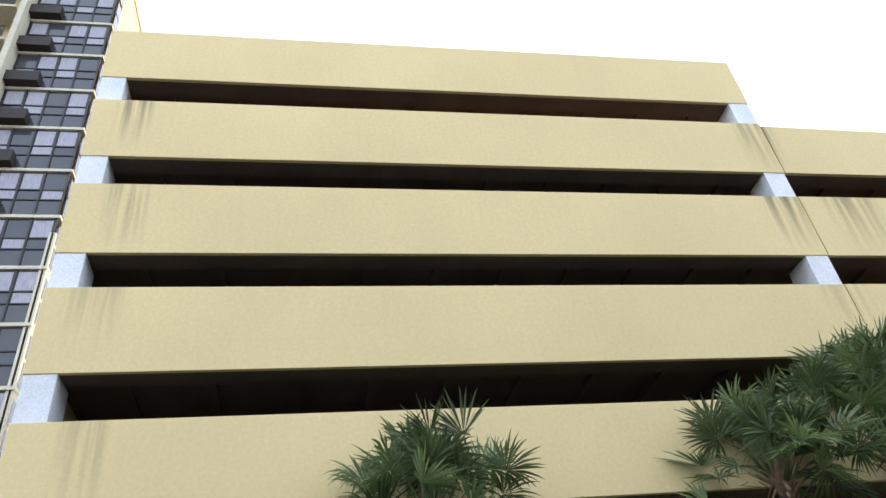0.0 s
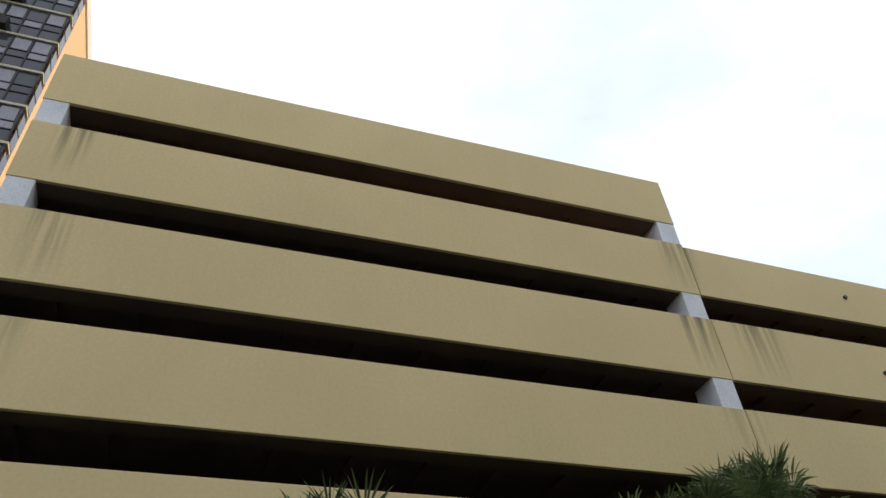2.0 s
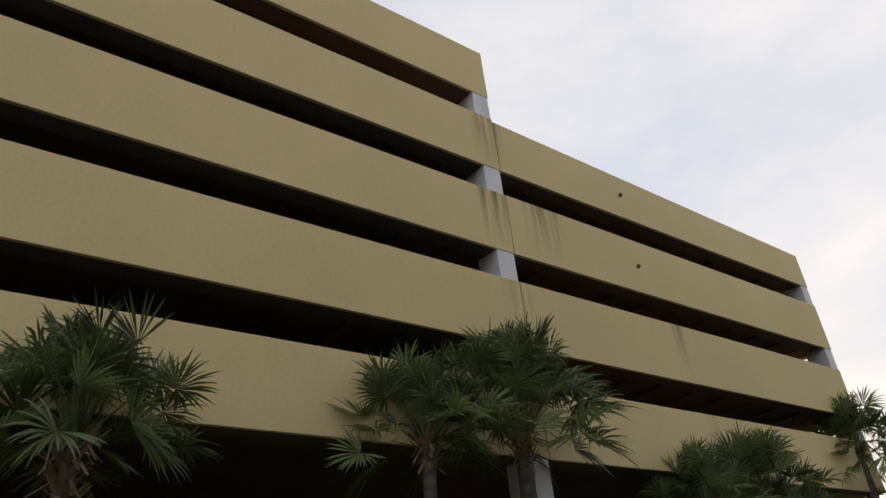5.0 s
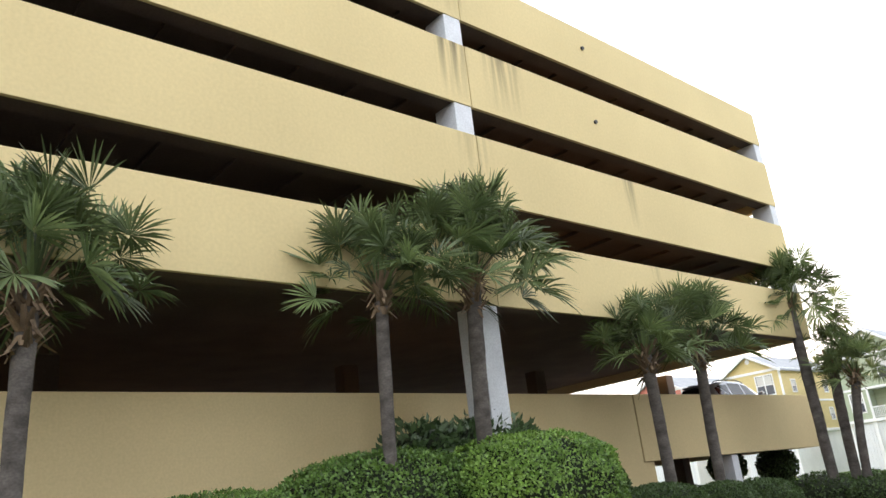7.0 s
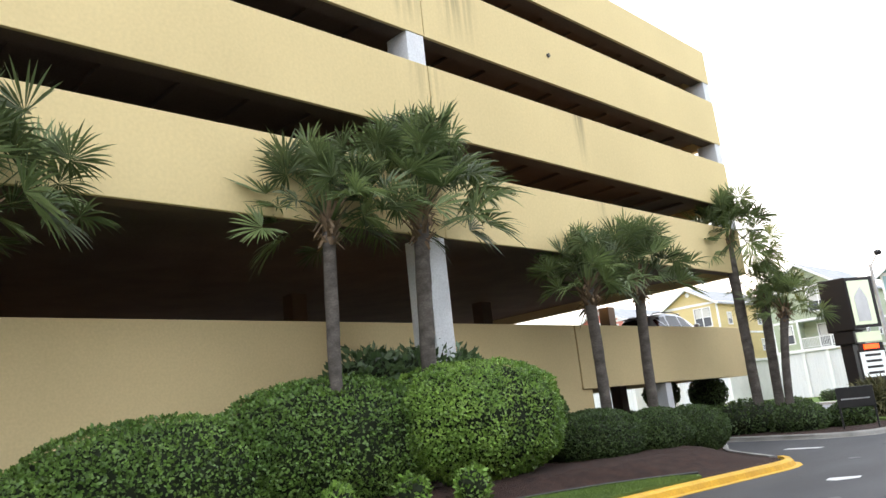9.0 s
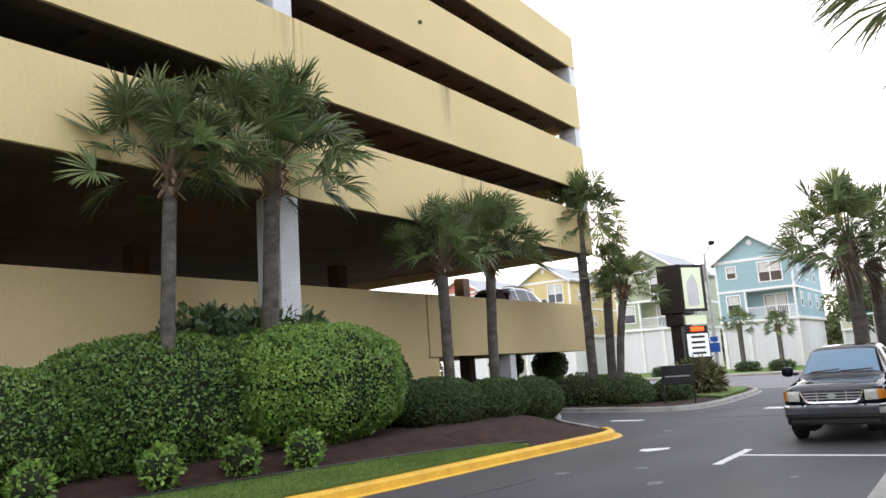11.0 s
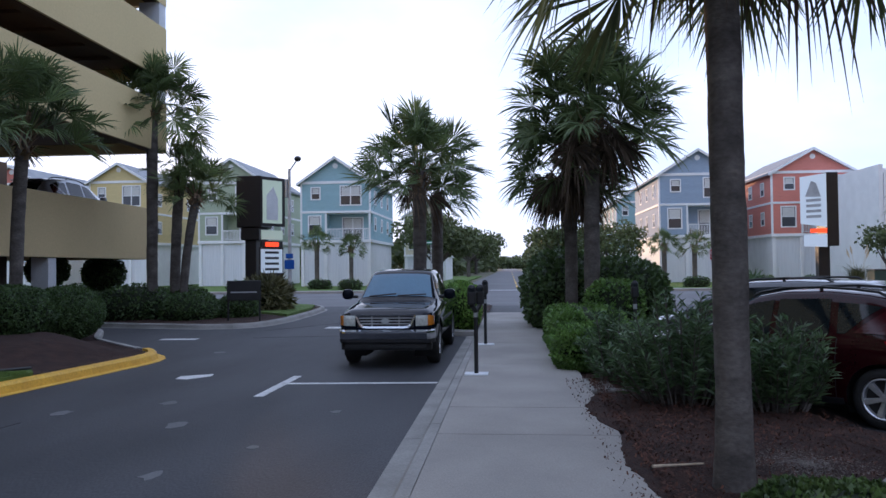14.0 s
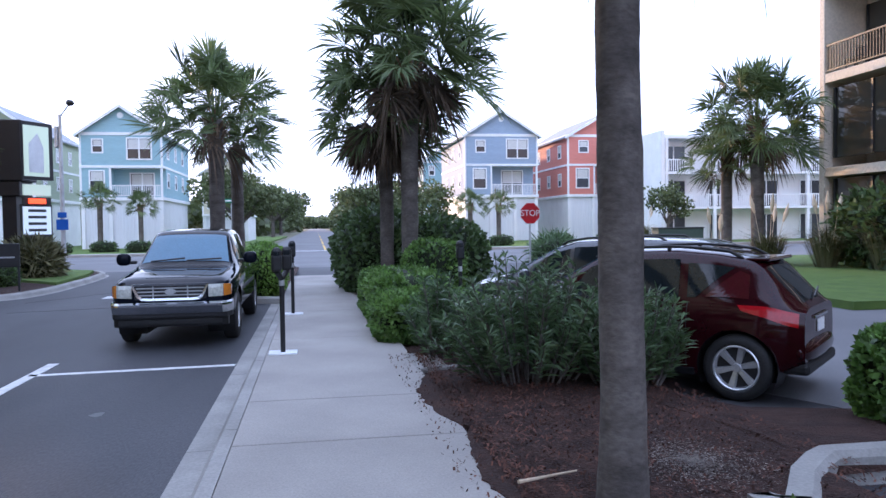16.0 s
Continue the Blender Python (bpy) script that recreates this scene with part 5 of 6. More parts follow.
def wagon(m, name, label, paint, van=False):
    """Five-door sport wagon, or a minivan; nose towards -y, tyres on z = 0."""
    t = thing(name, m, label, name.replace("_", " "))
    if van:
        L = 4.9
        sh = Shell([(0, 0.45), (0.15, 0.26), (0.6, 0.22), (4.4, 0.24), (4.9, 0.45)],
                   [(0, 0.68), (0.1, 0.80), (0.5, 0.90), (1.0, 0.99), (3.5, 1.04), (4.9, 1.05)],
                   [(0, 0.74), (0.08, 0.86), (0.4, 0.98), (0.9, 1.07), (1.0, 1.10), (1.95, 1.58), (2.3, 1.68), (3.2, 1.72), (4.3, 1.69), (4.6, 1.60), (4.85, 1.10), (4.9, 1.0)],
                   [(0, 0.58), (0.05, 0.70), (0.2, 0.82), (0.6, 0.92), (1.2, 0.95), (1.5, 0.95), (4.5, 0.94), (4.8, 0.88), (4.9, 0.80)],
                   [(0, 0.5), (0.95, 0.74), (2.0, 0.68), (4.4, 0.66), (4.9, 0.70)])
        cuts = [(1.30, 1.78, 2.25, 2.25, 0.06, 0.90), (2.33, 2.33, 3.35, 3.33, 0.06, 0.92), (3.43, 3.41, 4.45, 4.32, 0.06, 0.90)]
        screen, rear, rw = (1.06, 2.02), (4.62, 4.84), 3.90
    else:
        L = 4.55
        sh = Shell([(0, 0.45), (0.15, 0.27), (0.6, 0.23), (3.9, 0.25), (4.3, 0.34), (4.55, 0.46)],
                   [(0, 0.68), (0.1, 0.80), (0.5, 0.88), (1.2, 1.00), (3.0, 1.05), (3.7, 1.10), (4.2, 1.08), (4.55, 0.98)],
                   [(0, 0.74), (0.08, 0.86), (0.35, 0.96), (1.0, 1.05), (1.2, 1.10), (2.1, 1.58), (2.5, 1.66), (3.1, 1.68), (3.6, 1.64), (3.95, 1.575), (4.06, 1.54), (4.46, 1.12), (4.55, 1.02)],
                   [(0, 0.58), (0.05, 0.70), (0.2, 0.82), (0.6, 0.92), (1.2, 0.94), (1.5, 0.94), (3.9, 0.945), (4.15, 0.92), (4.4, 0.85), (4.55, 0.74)],
                   [(0, 0.48), (1.1, 0.72), (2.2, 0.65), (3.6, 0.63), (4.0, 0.59), (4.55, 0.60)])
        cuts = [(1.62, 2.02, 2.42, 2.42, 0.06, 0.90), (2.50, 2.50, 3.22, 3.18, 0.06, 0.90), (3.32, 3.28, 3.42, 3.80, 0.10, 0.84)]
        screen, rear, rw = (1.27, 2.12), (4.11, 4.48), 3.88
    wheels = [(0.95, 0.37, 0.425), (rw, 0.37, 0.425)]
    part("body", sh.body(wheels), paint, t, smooth=True)
    glasshouse(t, sh, cuts, screen, rear, (1.35, 2.46, 3.33), wheels, (0.37, 0.235, 0.25), 6)
    for s in (-1, 1):
        for yy in (2.20, 3.05):
            part("door_handle", sh.skin(sh.flank, line2((yy, 0.80), (yy, 0.84)), line2((yy + 0.21, 0.80), (yy + 0.21, 0.84)), s, 0.015, 2, 5, 0.022), M["chrome"], t, "chrome door handle")
        rail = bmesh.new()
        pts = [sh.top(y, 0.86) + Vector((0, 0, 0.05)) for y in (2.15, 2.5, 3.0, 3.4, 3.7)]
        pts = [pts[0] + Vector((0, -0.1, -0.06))] + pts + [pts[-1] + Vector((0, 0.16, -0.08))]
        for a, b in zip(pts, pts[1:]):
            tube(rail, (s * a.x, a.y, a.z), (s * b.x, b.y, b.z), 0.018, seg=8)
        tube(rail, (s * pts[3].x, 3.0, pts[3].z - 0.06), (s * pts[3].x, 3.0, pts[3].z), 0.025, seg=8)
        part("roof_rail", rail, M["black_metal"], t)
        if not van:
            part("quarter_glass", sh.skin(sh.house, line2((3.52, 0.10), (3.86, 0.78)), line2((4.00, 0.10), (3.97, 0.72)), s, 0.012, 8, 8), M["quarter"], t, "dark red tinted quarter glass")
        part("tail_lamp", sh.skin(sh.flank, line2((L - 0.62, 0.90), (L - 0.66, 0.97)), line2((L - 0.06, 0.72), (L - 0.06, 0.98)), s, 0.006, 4, 14, 0.02), M["tail"], t, "red glossy tail lamp")
        part("headlight", sh.skin(sh.flank, line2((0.08, 0.62), (0.08, 0.92)), line2((0.46, 0.80), (0.46, 0.95)), s, 0.006, 4, 8, 0.02), M["lamp_glass"], t)
        part("wing_mirror", egg((s * 1.03, screen[0] + 0.50, 1.12), (0.11, 0.07, 0.08)), paint, t, smooth=True)
        part("sill", sh.skin(sh.flank, line2((1.42, 0.0), (1.42, 0.10)), line2((rw - 0.46, 0.0), (rw - 0.46, 0.10)), s, 0.006, 2, 14, 0.015), M["bumper_grey"], t)
    if not van:
        part("spoiler", boxes((-0.54, 0.54, 3.88, 4.14, 1.535, 1.575), bevel=0.018), paint, t)
    back = 4.48 if not van else 4.84
    part("rear_bumper", egg((0, back - 0.02, 0.56), (0.80, 0.16, 0.13)), paint, t, smooth=True)
    part("lower_valance", boxes((-0.74, 0.74, L - 0.25, L + 0.04, 0.32, 0.45), bevel=0.04), M["bumper_grey"], t)
    part("number_plate", boxes((-0.16, 0.16, L + 0.004, L + 0.02, 0.74, 0.88), bevel=0.004), M["sign_white"], t)
    part("badge_bar", boxes((-0.32, 0.32, L - 0.01, L + 0.025, 0.90, 0.94), bevel=0.008), M["chrome"], t)
    part("rear_wiper", tube(bmesh.new(), (0.0, L - 0.05, 1.12), (-0.42, L - 0.10, 1.20), 0.013, seg=6), M["black_metal"], t)
    part("grille", sh.front(-0.02, lambda k: (-0.5 + k, 0.52, 0.70), 0.05, 16), M["chrome"], t)
    return t


def scaled(m, k):
    return m @ Matrix.Diagonal((k, k, k, 1))


pickup(pose(-2.33, 8.2, 0.0) @ Matrix.Diagonal((0.86, 0.89, 0.93, 1)))
HEAD = 43.0    # cars in the lot stand at an angle: nose turned from +y towards -x


def lot_car(x, y, k, length, *args, **kw):
    """x, y: middle of the rear bumper."""
    d = Vector((-math.sin(radians(HEAD)), math.cos(radians(HEAD)), 0))
    nose_at = Vector((x, y, 0)) + d * length * k
    return wagon(scaled(pose(nose_at.x, nose_at.y, 0.0, 0, 0, 180 + HEAD), k), *args, **kw)


lot_car(4.49, 3.70, 0.845, 4.55, "sport_wagon", "dark red five-door sport wagon parked at an angle", M["red_car"])
lot_car(5.25, 6.10, 0.86, 4.9, "minivan", "dark grey minivan parked at an angle beside the red wagon", M["grey_car"], van=True)
wagon(scaled(pose(-15.5, 22.95, 3.05, 0, 0, 176), 1.06), "offroad_wagon", "silver off-road wagon on the garage deck", M["silver_car"])


# ---- street furniture ----
def meter(x, y, single, label):
    t = thing("parking_meter", pose(x, y, 0.16), label, "parking meter", "parking meters")
    part("base_pad", boxes((-0.17, 0.17, -0.14, 0.14, -0.01, 0.015), bevel=0.005), M["white_paint"], t)
    part("pole", tube(bmesh.new(), (0, 0, 0.01), (0, 0, 0.92), 0.03, seg=12), M["black_metal"], t)
    part("collar", tube(bmesh.new(), (0, 0, 0.82), (0, 0, 0.90), 0.034, seg=12), M["galv"], t, "pale worn band on the pole")
    for o, q in (((0.0, 0.0),) if single else ((-0.05, -0.12), (0.06, 0.12))):
        h = bmesh.new()
        box(h, o - 0.062, o + 0.062, q - 0.055, q + 0.055, 1.0, 1.20, bevel=0.03)
        r = bmesh.ops.create_uvsphere(h, u_segments=14, v_segments=8, radius=0.066)
        for v in r["verts"]:
            v.co = Vector((o + v.co.x, q + v.co.y * 0.75, 1.21 + v.co.z * 1.25))
        tube(h, (0, 0, 0.90), (o, q, 1.0), 0.035, seg=8)
        head = part("meter_head", h, M["black_metal"], t)
        part("window", boxes((o - 0.035, o + 0.035, q - 0.060, q - 0.052, 1.19, 1.25), bevel=0.004), M["car_glass"], head)
    return t


meter(-0.72, 6.45, False, "black twin-head parking meter on a thin pole")
meter(-0.72, 10.6, True, "black single parking meter on a thin pole")
meter(1.85, 8.35, True, "black parking meter beside the lot")


def words(text, size, m, material, parent, thick=0.004, name="lettering"):
    cu = bpy.data.curves.new(name, "FONT")
    cu.body, cu.size, cu.extrude, cu.align_x, cu.align_y = text, size, thick, "CENTER", "CENTER"
    cu.materials.append(material)
    ob = new(name, cu)
    ob.parent = parent
    ob.matrix_basis = m
    me = bpy.data.meshes.new_from_object(ob.evaluated_get(bpy.context.evaluated_depsgraph_get()))
    bpy.data.objects.remove(ob)
    flat = new(name, me)
    flat.parent, flat.matrix_basis = parent, m
    return flat


stop = thing("stop_sign", pose(7.07, 22.5, 0.0, 0, 0, 8), "red octagonal stop sign on a steel post", "stop sign")
part("post", boxes((-0.03, 0.03, 0.0, 0.05, 0, 2.35), bevel=0.008), M["galv"], stop)
oct8 = [(0.38 * math.cos(math.pi / 8 + k * math.pi / 4), 2.05 + 0.38 * math.sin(math.pi / 8 + k * math.pi / 4)) for k in range(8)]
rim8 = [(0.41 * math.cos(math.pi / 8 + k * math.pi / 4), 2.05 + 0.41 * math.sin(math.pi / 8 + k * math.pi / 4)) for k in range(8)]
part("rim", prism(bmesh.new(), rim8, "y", -0.012, -0.002), M["sign_white"], stop, "white border")
plate = part("plate", prism(bmesh.new(), oct8, "y", -0.018, -0.008), M["stop_red"], stop)
words("STOP", 0.30, pose(0, -0.02, 2.05, 90, 0, 0), M["sign_white"], plate)


# first sign: narrow cabinet whose faces look up and down the cross street
sg = thing("pylon_sign", pose(-10.15, 24.6, 0.1, 0, 0, 0), "tall dark pylon sign with lit picture face and message board", "sign")
part("post", boxes((-0.42, 0.02, -0.3, 0.3, 0, 3.6), bevel=0.02), M["brown_metal"], sg)
cab = part("cabinet", boxes((-0.72, 0.28, -0.45, 0.9, 3.25, 5.28), bevel=0.04), M["brown_metal"], sg)
low = part("lower_cabinet", boxes((-0.55, 0.18, -0.4, 0.75, 2.75, 3.24), bevel=0.03), M["brown_metal"], sg)
fm = quad_panel([(0.31, -0.38, 3.42), (0.82, 0.46, 3.42), (0.82, 0.46, 5.12), (0.31, -0.38, 5.12)], 0.03)
face = part("picture_face", fm, M["lit_face"], cab, "lit pale green sign face")
part("picture_arch", quad_panel([(0.40, -0.22, 3.55), (0.70, 0.27, 3.55), (0.70, 0.27, 4.4), (0.58, 0.07, 4.88), (0.40, -0.22, 4.5)], 0.045), M["sign_white"], face, "pale arched shape")
part("face_frame", quad_panel([(0.27, -0.43, 3.3), (0.90, 0.61, 3.3), (0.90, 0.61, 5.25), (0.27, -0.43, 5.25)], 0.02), M["brown_metal"], cab)
board1 = part("name_board", quad_panel([(0.22, -0.3, 2.78), (0.78, 0.62, 2.78), (0.78, 0.62, 3.15), (0.22, -0.3, 3.15)], 0.05), M["lit_face"], sg)
part("led_board", quad_panel([(0.20, -0.33, 2.45), (0.76, 0.60, 2.45), (0.76, 0.60, 2.72), (0.20, -0.33, 2.72)], 0.08), M["brown_metal"], sg)
part("led_digits", quad_panel([(0.33, -0.19, 2.50), (0.66, 0.36, 2.50), (0.66, 0.36, 2.67), (0.33, -0.19, 2.67)], 0.10), M["led"], sg, "glowing red digits")
brd = part("letter_board", quad_panel([(0.20, -0.33, 1.45), (0.76, 0.60, 1.45), (0.76, 0.60, 2.40), (0.20, -0.33, 2.40)], 0.06), M["lit_white"], sg, "white letter board")
for z in (1.6, 1.82, 2.04, 2.26):
    a, b = (0.30, -0.17), (0.66, 0.43)
    part("text_bar", quad_panel([(a[0], a[1], z - 0.04), (b[0], b[1], z - 0.04), (b[0], b[1], z + 0.05), (a[0], a[1], z + 0.05)], 0.068), M["black_metal"], brd)
part("board_frame", quad_panel([(0.16, -0.39, 0.8), (0.80, 0.66, 0.8), (0.80, 0.66, 2.48), (0.16, -0.39, 2.48)], 0.03), M["brown_metal"], sg)
part("foot", boxes((-0.6, 0.3, -0.5, 0.8, 0, 0.25), bevel=0.03), M["kerb"], sg)

# second sign across the lot, its white face towards the street
s2 = thing("pylon_sign", pose(13.9, 31.5, 0.0, 0, 0, 0), "dark pylon sign with white picture face and red digits", "sign")
part("post", boxes((-0.05, 0.45, -0.2, 0.2, 0, 3.0), bevel=0.02), M["brown_metal"], s2)
cab = part("cabinet", boxes((0.2, 0.75, -0.5, 0.6, 2.5, 5.85), bevel=0.03), M["brown_metal"], s2)
f2 = part("picture_face", quad_panel([(-0.62, 0.3, 3.55), (0.22, -0.52, 3.35), (0.22, -0.52, 5.80), (-0.62, 0.3, 5.72)], 0.04), M["lit_white"], cab, "white lit sign face")
part("picture_mark", quad_panel([(-0.45, 0.12, 4.8), (0.05, -0.37, 4.75), (-0.1, -0.22, 5.4), (-0.25, -0.08, 5.5)], 0.055), M["galv"], f2)
for z in (3.8, 4.05, 4.3, 4.55):
    part("text_bar", quad_panel([(-0.42, 0.10, z), (0.05, -0.36, z), (0.05, -0.36, z + 0.12), (-0.42, 0.10, z + 0.12)], 0.052), M["galv"], f2)
part("led_digits", quad_panel([(-0.30, 0.0, 3.12), (0.22, -0.5, 3.1), (0.22, -0.5, 3.3), (-0.30, 0.0, 3.3)], 0.06), M["led"], s2, "glowing red digits")
part("letter_board", quad_panel([(-0.52, 0.2, 2.5), (0.22, -0.52, 2.45), (0.22, -0.52, 3.05), (-0.52, 0.2, 3.05)], 0.04), M["lit_white"], s2)

lowsign = thing("low_sign", pose(-8.45, 18.3, 0.12, 0, 0, 10), "low black direction sign on two thin legs", "sign")
plate = part("panel", boxes((-0.52, 0.52, -0.03, 0.03, 0.62, 1.24), bevel=0.02), M["black_metal"], lowsign)
part("text_bar", boxes((-0.4, 0.4, -0.036, -0.028, 0.86, 0.90)), M["galv"], plate)
for s in (-0.48, 0.48):
    part("leg", boxes((s - 0.025, s + 0.025, -0.02, 0.02, -0.1, 0.64)), M["black_metal"], lowsign)

lampx = thing("street_lamp", pose(-10.92, 31.5, 0.0), "slim grey steel street lamp pole with round head", "street lamp")
part("pole", tube(bmesh.new(), (0, 0, 0), (0, 0, 6.6), 0.11, 0.07, seg=12), M["galv"], lampx)
part("arm", tube(bmesh.new(), (0, 0, 6.5), (0.4, -0.1, 7.0), 0.035, seg=8), M["galv"], lampx)
hb = bmesh.new()
bmesh.ops.create_uvsphere(hb, u_segments=14, v_segments=8, radius=0.17)
for v in hb.verts:
    v.co = Vector((0.45 + v.co.x, -0.1 + v.co.y, 7.08 + v.co.z * 0.8))
part("lamp_head", hb, M["black_metal"], lampx)
part("cabinet", boxes((-0.22, -0.08, -0.12, 0.12, 5.2, 6.1), bevel=0.02), M["galv"], lampx)
bl = part("parking_sign", boxes((-0.22, 0.26, -0.15, -0.12, 1.70, 2.15), bevel=0.01), M["sign_blue"], lampx, "small blue sign plate")
part("parking_sign", boxes((-0.16, 0.20, -0.15, -0.12, 2.22, 2.45), bevel=0.01), M["sign_blue"], lampx, "small blue sign plate")

ss = thing("street_name_sign", pose(-5.6, 47.0, 0.1), "green street name sign on a steel post", "sign")
part("post", tube(bmesh.new(), (0, 0, 0), (0, 0, 3.2), 0.03, seg=8), M["galv"], ss)
nm = part("name_plate", boxes((-0.55, 0.55, -0.015, 0.015, 3.2, 3.45)), M["sign_green"], ss)
part("text_bar", boxes((-0.42, 0.42, -0.02, -0.014, 3.28, 3.37)), M["sign_white"], nm)

util = thing("utility_box", pose(23.5, 44.0, 0.0), "dark green metal utility box", "utility box")
part("body", boxes((-1.6, 1.6, -0.5, 0.5, 0, 1.25), bevel=0.04), mat("dark_green_metal", (0.03, 0.06, 0.045), rough=0.6), util)
part("lid", boxes((-1.65, 1.65, -0.55, 0.55, 1.252, 1.32), bevel=0.02), M["black_metal"], util)


# ---- houses across the cross street ----
def house(x, y, width, base, deck, second, eave, peak, siding, label, depth=13.0, porch=True):
    t = thing("house", pose(x, y, base), label, "house", "row of houses")
    w = width
    M["lattice"] = M.get("lattice") or mat("white_vertical_boards", (0.74, 0.75, 0.77), (0.66, 0.67, 0.69), rough=0.7, stretch=(6, 1, 0.3), scale=2)
    part("ground_storey", boxes((0.15, w - 0.15, 0.25, depth - 0.2, 0, deck - 0.12)), M["trim_white"], t)
    bm = bmesh.new()
    xx = 0.05
    while xx < w - 0.2:
        box(bm, xx, xx + 0.225, 0.15, 0.18, 0.05, deck - 0.3)
        xx += 0.25
    part("slat_screen", bm, M["lattice"], t, "white vertical slat screen")
    for px_ in (0.0, w / 3, 2 * w / 3, w - 0.28):
        part("stilt", boxes((px_, px_ + 0.28, 0.0, 0.28, 0, deck - 0.25), bevel=0.01), M["trim_white"], t)
    part("deck_band", boxes((-0.08, w + 0.08, -0.08, depth, deck - 0.28, deck), bevel=0.02), M["trim_white"], t)
    split = w * 0.36
    rx = 1.5
    part("wall", boxes((0, split, 0, depth, deck, second - 0.01)), siding, t)
    part("wall", boxes((split, w, rx, depth, deck, second - 0.01)), siding, t)
    part("wall", boxes((0, w, 0, depth, second + 0.02, eave)), siding, t)
    part("band", boxes((-0.05, w + 0.05, -0.05, depth + 0.05, second - 0.16, second + 0.04), bevel=0.01), M["trim_white"], t)
    part("band", boxes((-0.05, w + 0.05, -0.05, depth + 0.05, eave - 0.22, eave + 0.03), bevel=0.01), M["trim_white"], t)
    for xc in (-0.04, w - 0.12):
        part("corner_board", boxes((xc, xc + 0.16, -0.04, 0.12, second, eave - 0.22)), M["trim_white"], t)
    part("corner_board", boxes((-0.04, 0.12, -0.04, 0.12, deck, second - 0.16)), M["trim_white"], t)
    for xc in (split - 0.08, w - 0.16):
        part("porch_post", boxes((xc, xc + 0.16, -0.03, 0.13, deck, second - 0.16)), M["trim_white"], t)
    # roof
    bm = bmesh.new()
    prism(bm, [(0.0, eave), (w, eave), (w / 2, peak - 0.12)], "y", 0.02, depth)
    part("gable", bm, siding, t)
    for s in (0, 1):
        bm = bmesh.new()
        x_out, z_out = (-0.35, eave - 0.2) if s == 0 else (w + 0.35, eave - 0.2)
        prism(bm, [(x_out, z_out), (w / 2, peak), (w / 2, peak - 0.18), (x_out, z_out - 0.16)], "y", -0.35, depth + 0.35)
        part("roof_slope", bm, M["shingle"], t)
        bm = bmesh.new()
        prism(bm, [(x_out, z_out + 0.01), (w / 2, peak + 0.01), (w / 2, peak - 0.25), (x_out, z_out - 0.22)], "y", -0.42, -0.352)
        part("barge_board", bm, M["trim_white"], t)
    vent = part("gable_vent", tube(bmesh.new(), (w / 2, -0.03, (eave + peak * 2) / 3 - 0.1), (w / 2, 0.05, (eave + peak * 2) / 3 - 0.1), 0.24, seg=16), M["trim_white"], t)

    def window(x0, x1, z0, z1, yy, bars, side=None):
        f = 0.11
        def B(a0, a1, b0, b1, c0, c1):
            if side is None:
                return (a0, a1, yy + b0, yy + b1, c0, c1)
            return (side + (b0 if side <= 0 else -b1), side + (b1 if side <= 0 else -b0), a0, a1, c0, c1)
        ring = bmesh.new()
        loops = []
        for o, dep in ((f, -0.05), (0.0, -0.05), (0.0, 0.02), (f, 0.02)):
            c = [(x0 - o, z0 - o), (x1 + o, z0 - o), (x1 + o, z1 + o), (x0 - o, z1 + o)]
            spot = [B(q[0], q[0], dep, dep, q[1], q[1]) for q in c]
            loops.append([ring.verts.new((q[0], q[2], q[4])) for q in spot])
        for a_, b_ in zip(loops, loops[1:] + loops[:1]):
            for i in range(4):
                ring.faces.new((a_[i], a_[(i + 1) % 4], b_[(i + 1) % 4], b_[i]))
        bmesh.ops.recalc_face_normals(ring, faces=ring.faces[:])
        wn_ = part("window", ring, M["trim_white"], t)
        for k in range(1, bars):
            xm = x0 + (x1 - x0) * k / bars
            part("mullion", boxes(B(xm - 0.05, xm + 0.05, -0.045, -0.017, z0, z1)), M["trim_white"], wn_)
        part("glazing_bar", boxes(B(x0, x1, -0.03, -0.017, (z0 + z1) / 2 - 0.03, (z0 + z1) / 2 + 0.03)), M["trim_white"], wn_)
        part("pane", boxes(B(x0, x1, -0.012, 0.03, z0, z1)), M["win_glass"], wn_)
        part("blind", boxes(B(x0 + 0.06, x1 - 0.06, -0.016, -0.013, (z0 + z1) / 2, z1 - 0.04)), M["blind"], wn_)
    h3 = eave - second
    window(w * 0.16, w * 0.27, second + h3 * 0.42, second + h3 * 0.78, 0, 1)
    window(w * 0.58, w * 0.86, second + h3 * 0.22, second + h3 * 0.82, 0, 2)
    window(w * 0.12, w * 0.28, deck + 0.65, second - 0.45, 0, 1)
    window(w * 0.56, w * 0.84, deck + 0.10, second - 0.55, rx, 2)
    for ys in (2.0, 5.5, 9.0):
        for zz in (deck + 0.9, second + 0.8):
            for sd in (0.0, w):
                window(ys, ys + 0.8, zz, zz + 1.1, 0, 1, side=sd)
    # porch balustrade
    bm = bmesh.new()
    box(bm, split, w, -0.02, 0.06, deck + 0.92, deck + 1.0)
    box(bm, split, w, 0.0, 0.05, deck + 0.10, deck + 0.16)
    xx = split + 0.1
    while xx < w - 0.1:
        box(bm, xx, xx + 0.045, 0.0, 0.045, deck + 0.16, deck + 0.92)
        xx += 0.14
    part("balustrade", bm, M["trim_white"], t, "white slatted porch balustrade")
    return t


def siding(name, c):
    return mat(name, c, tuple(v * 0.9 for v in c), rough=0.75, scale=0.4, fine=9, bump=0.15, stretch=(0.2, 0.2, 5))


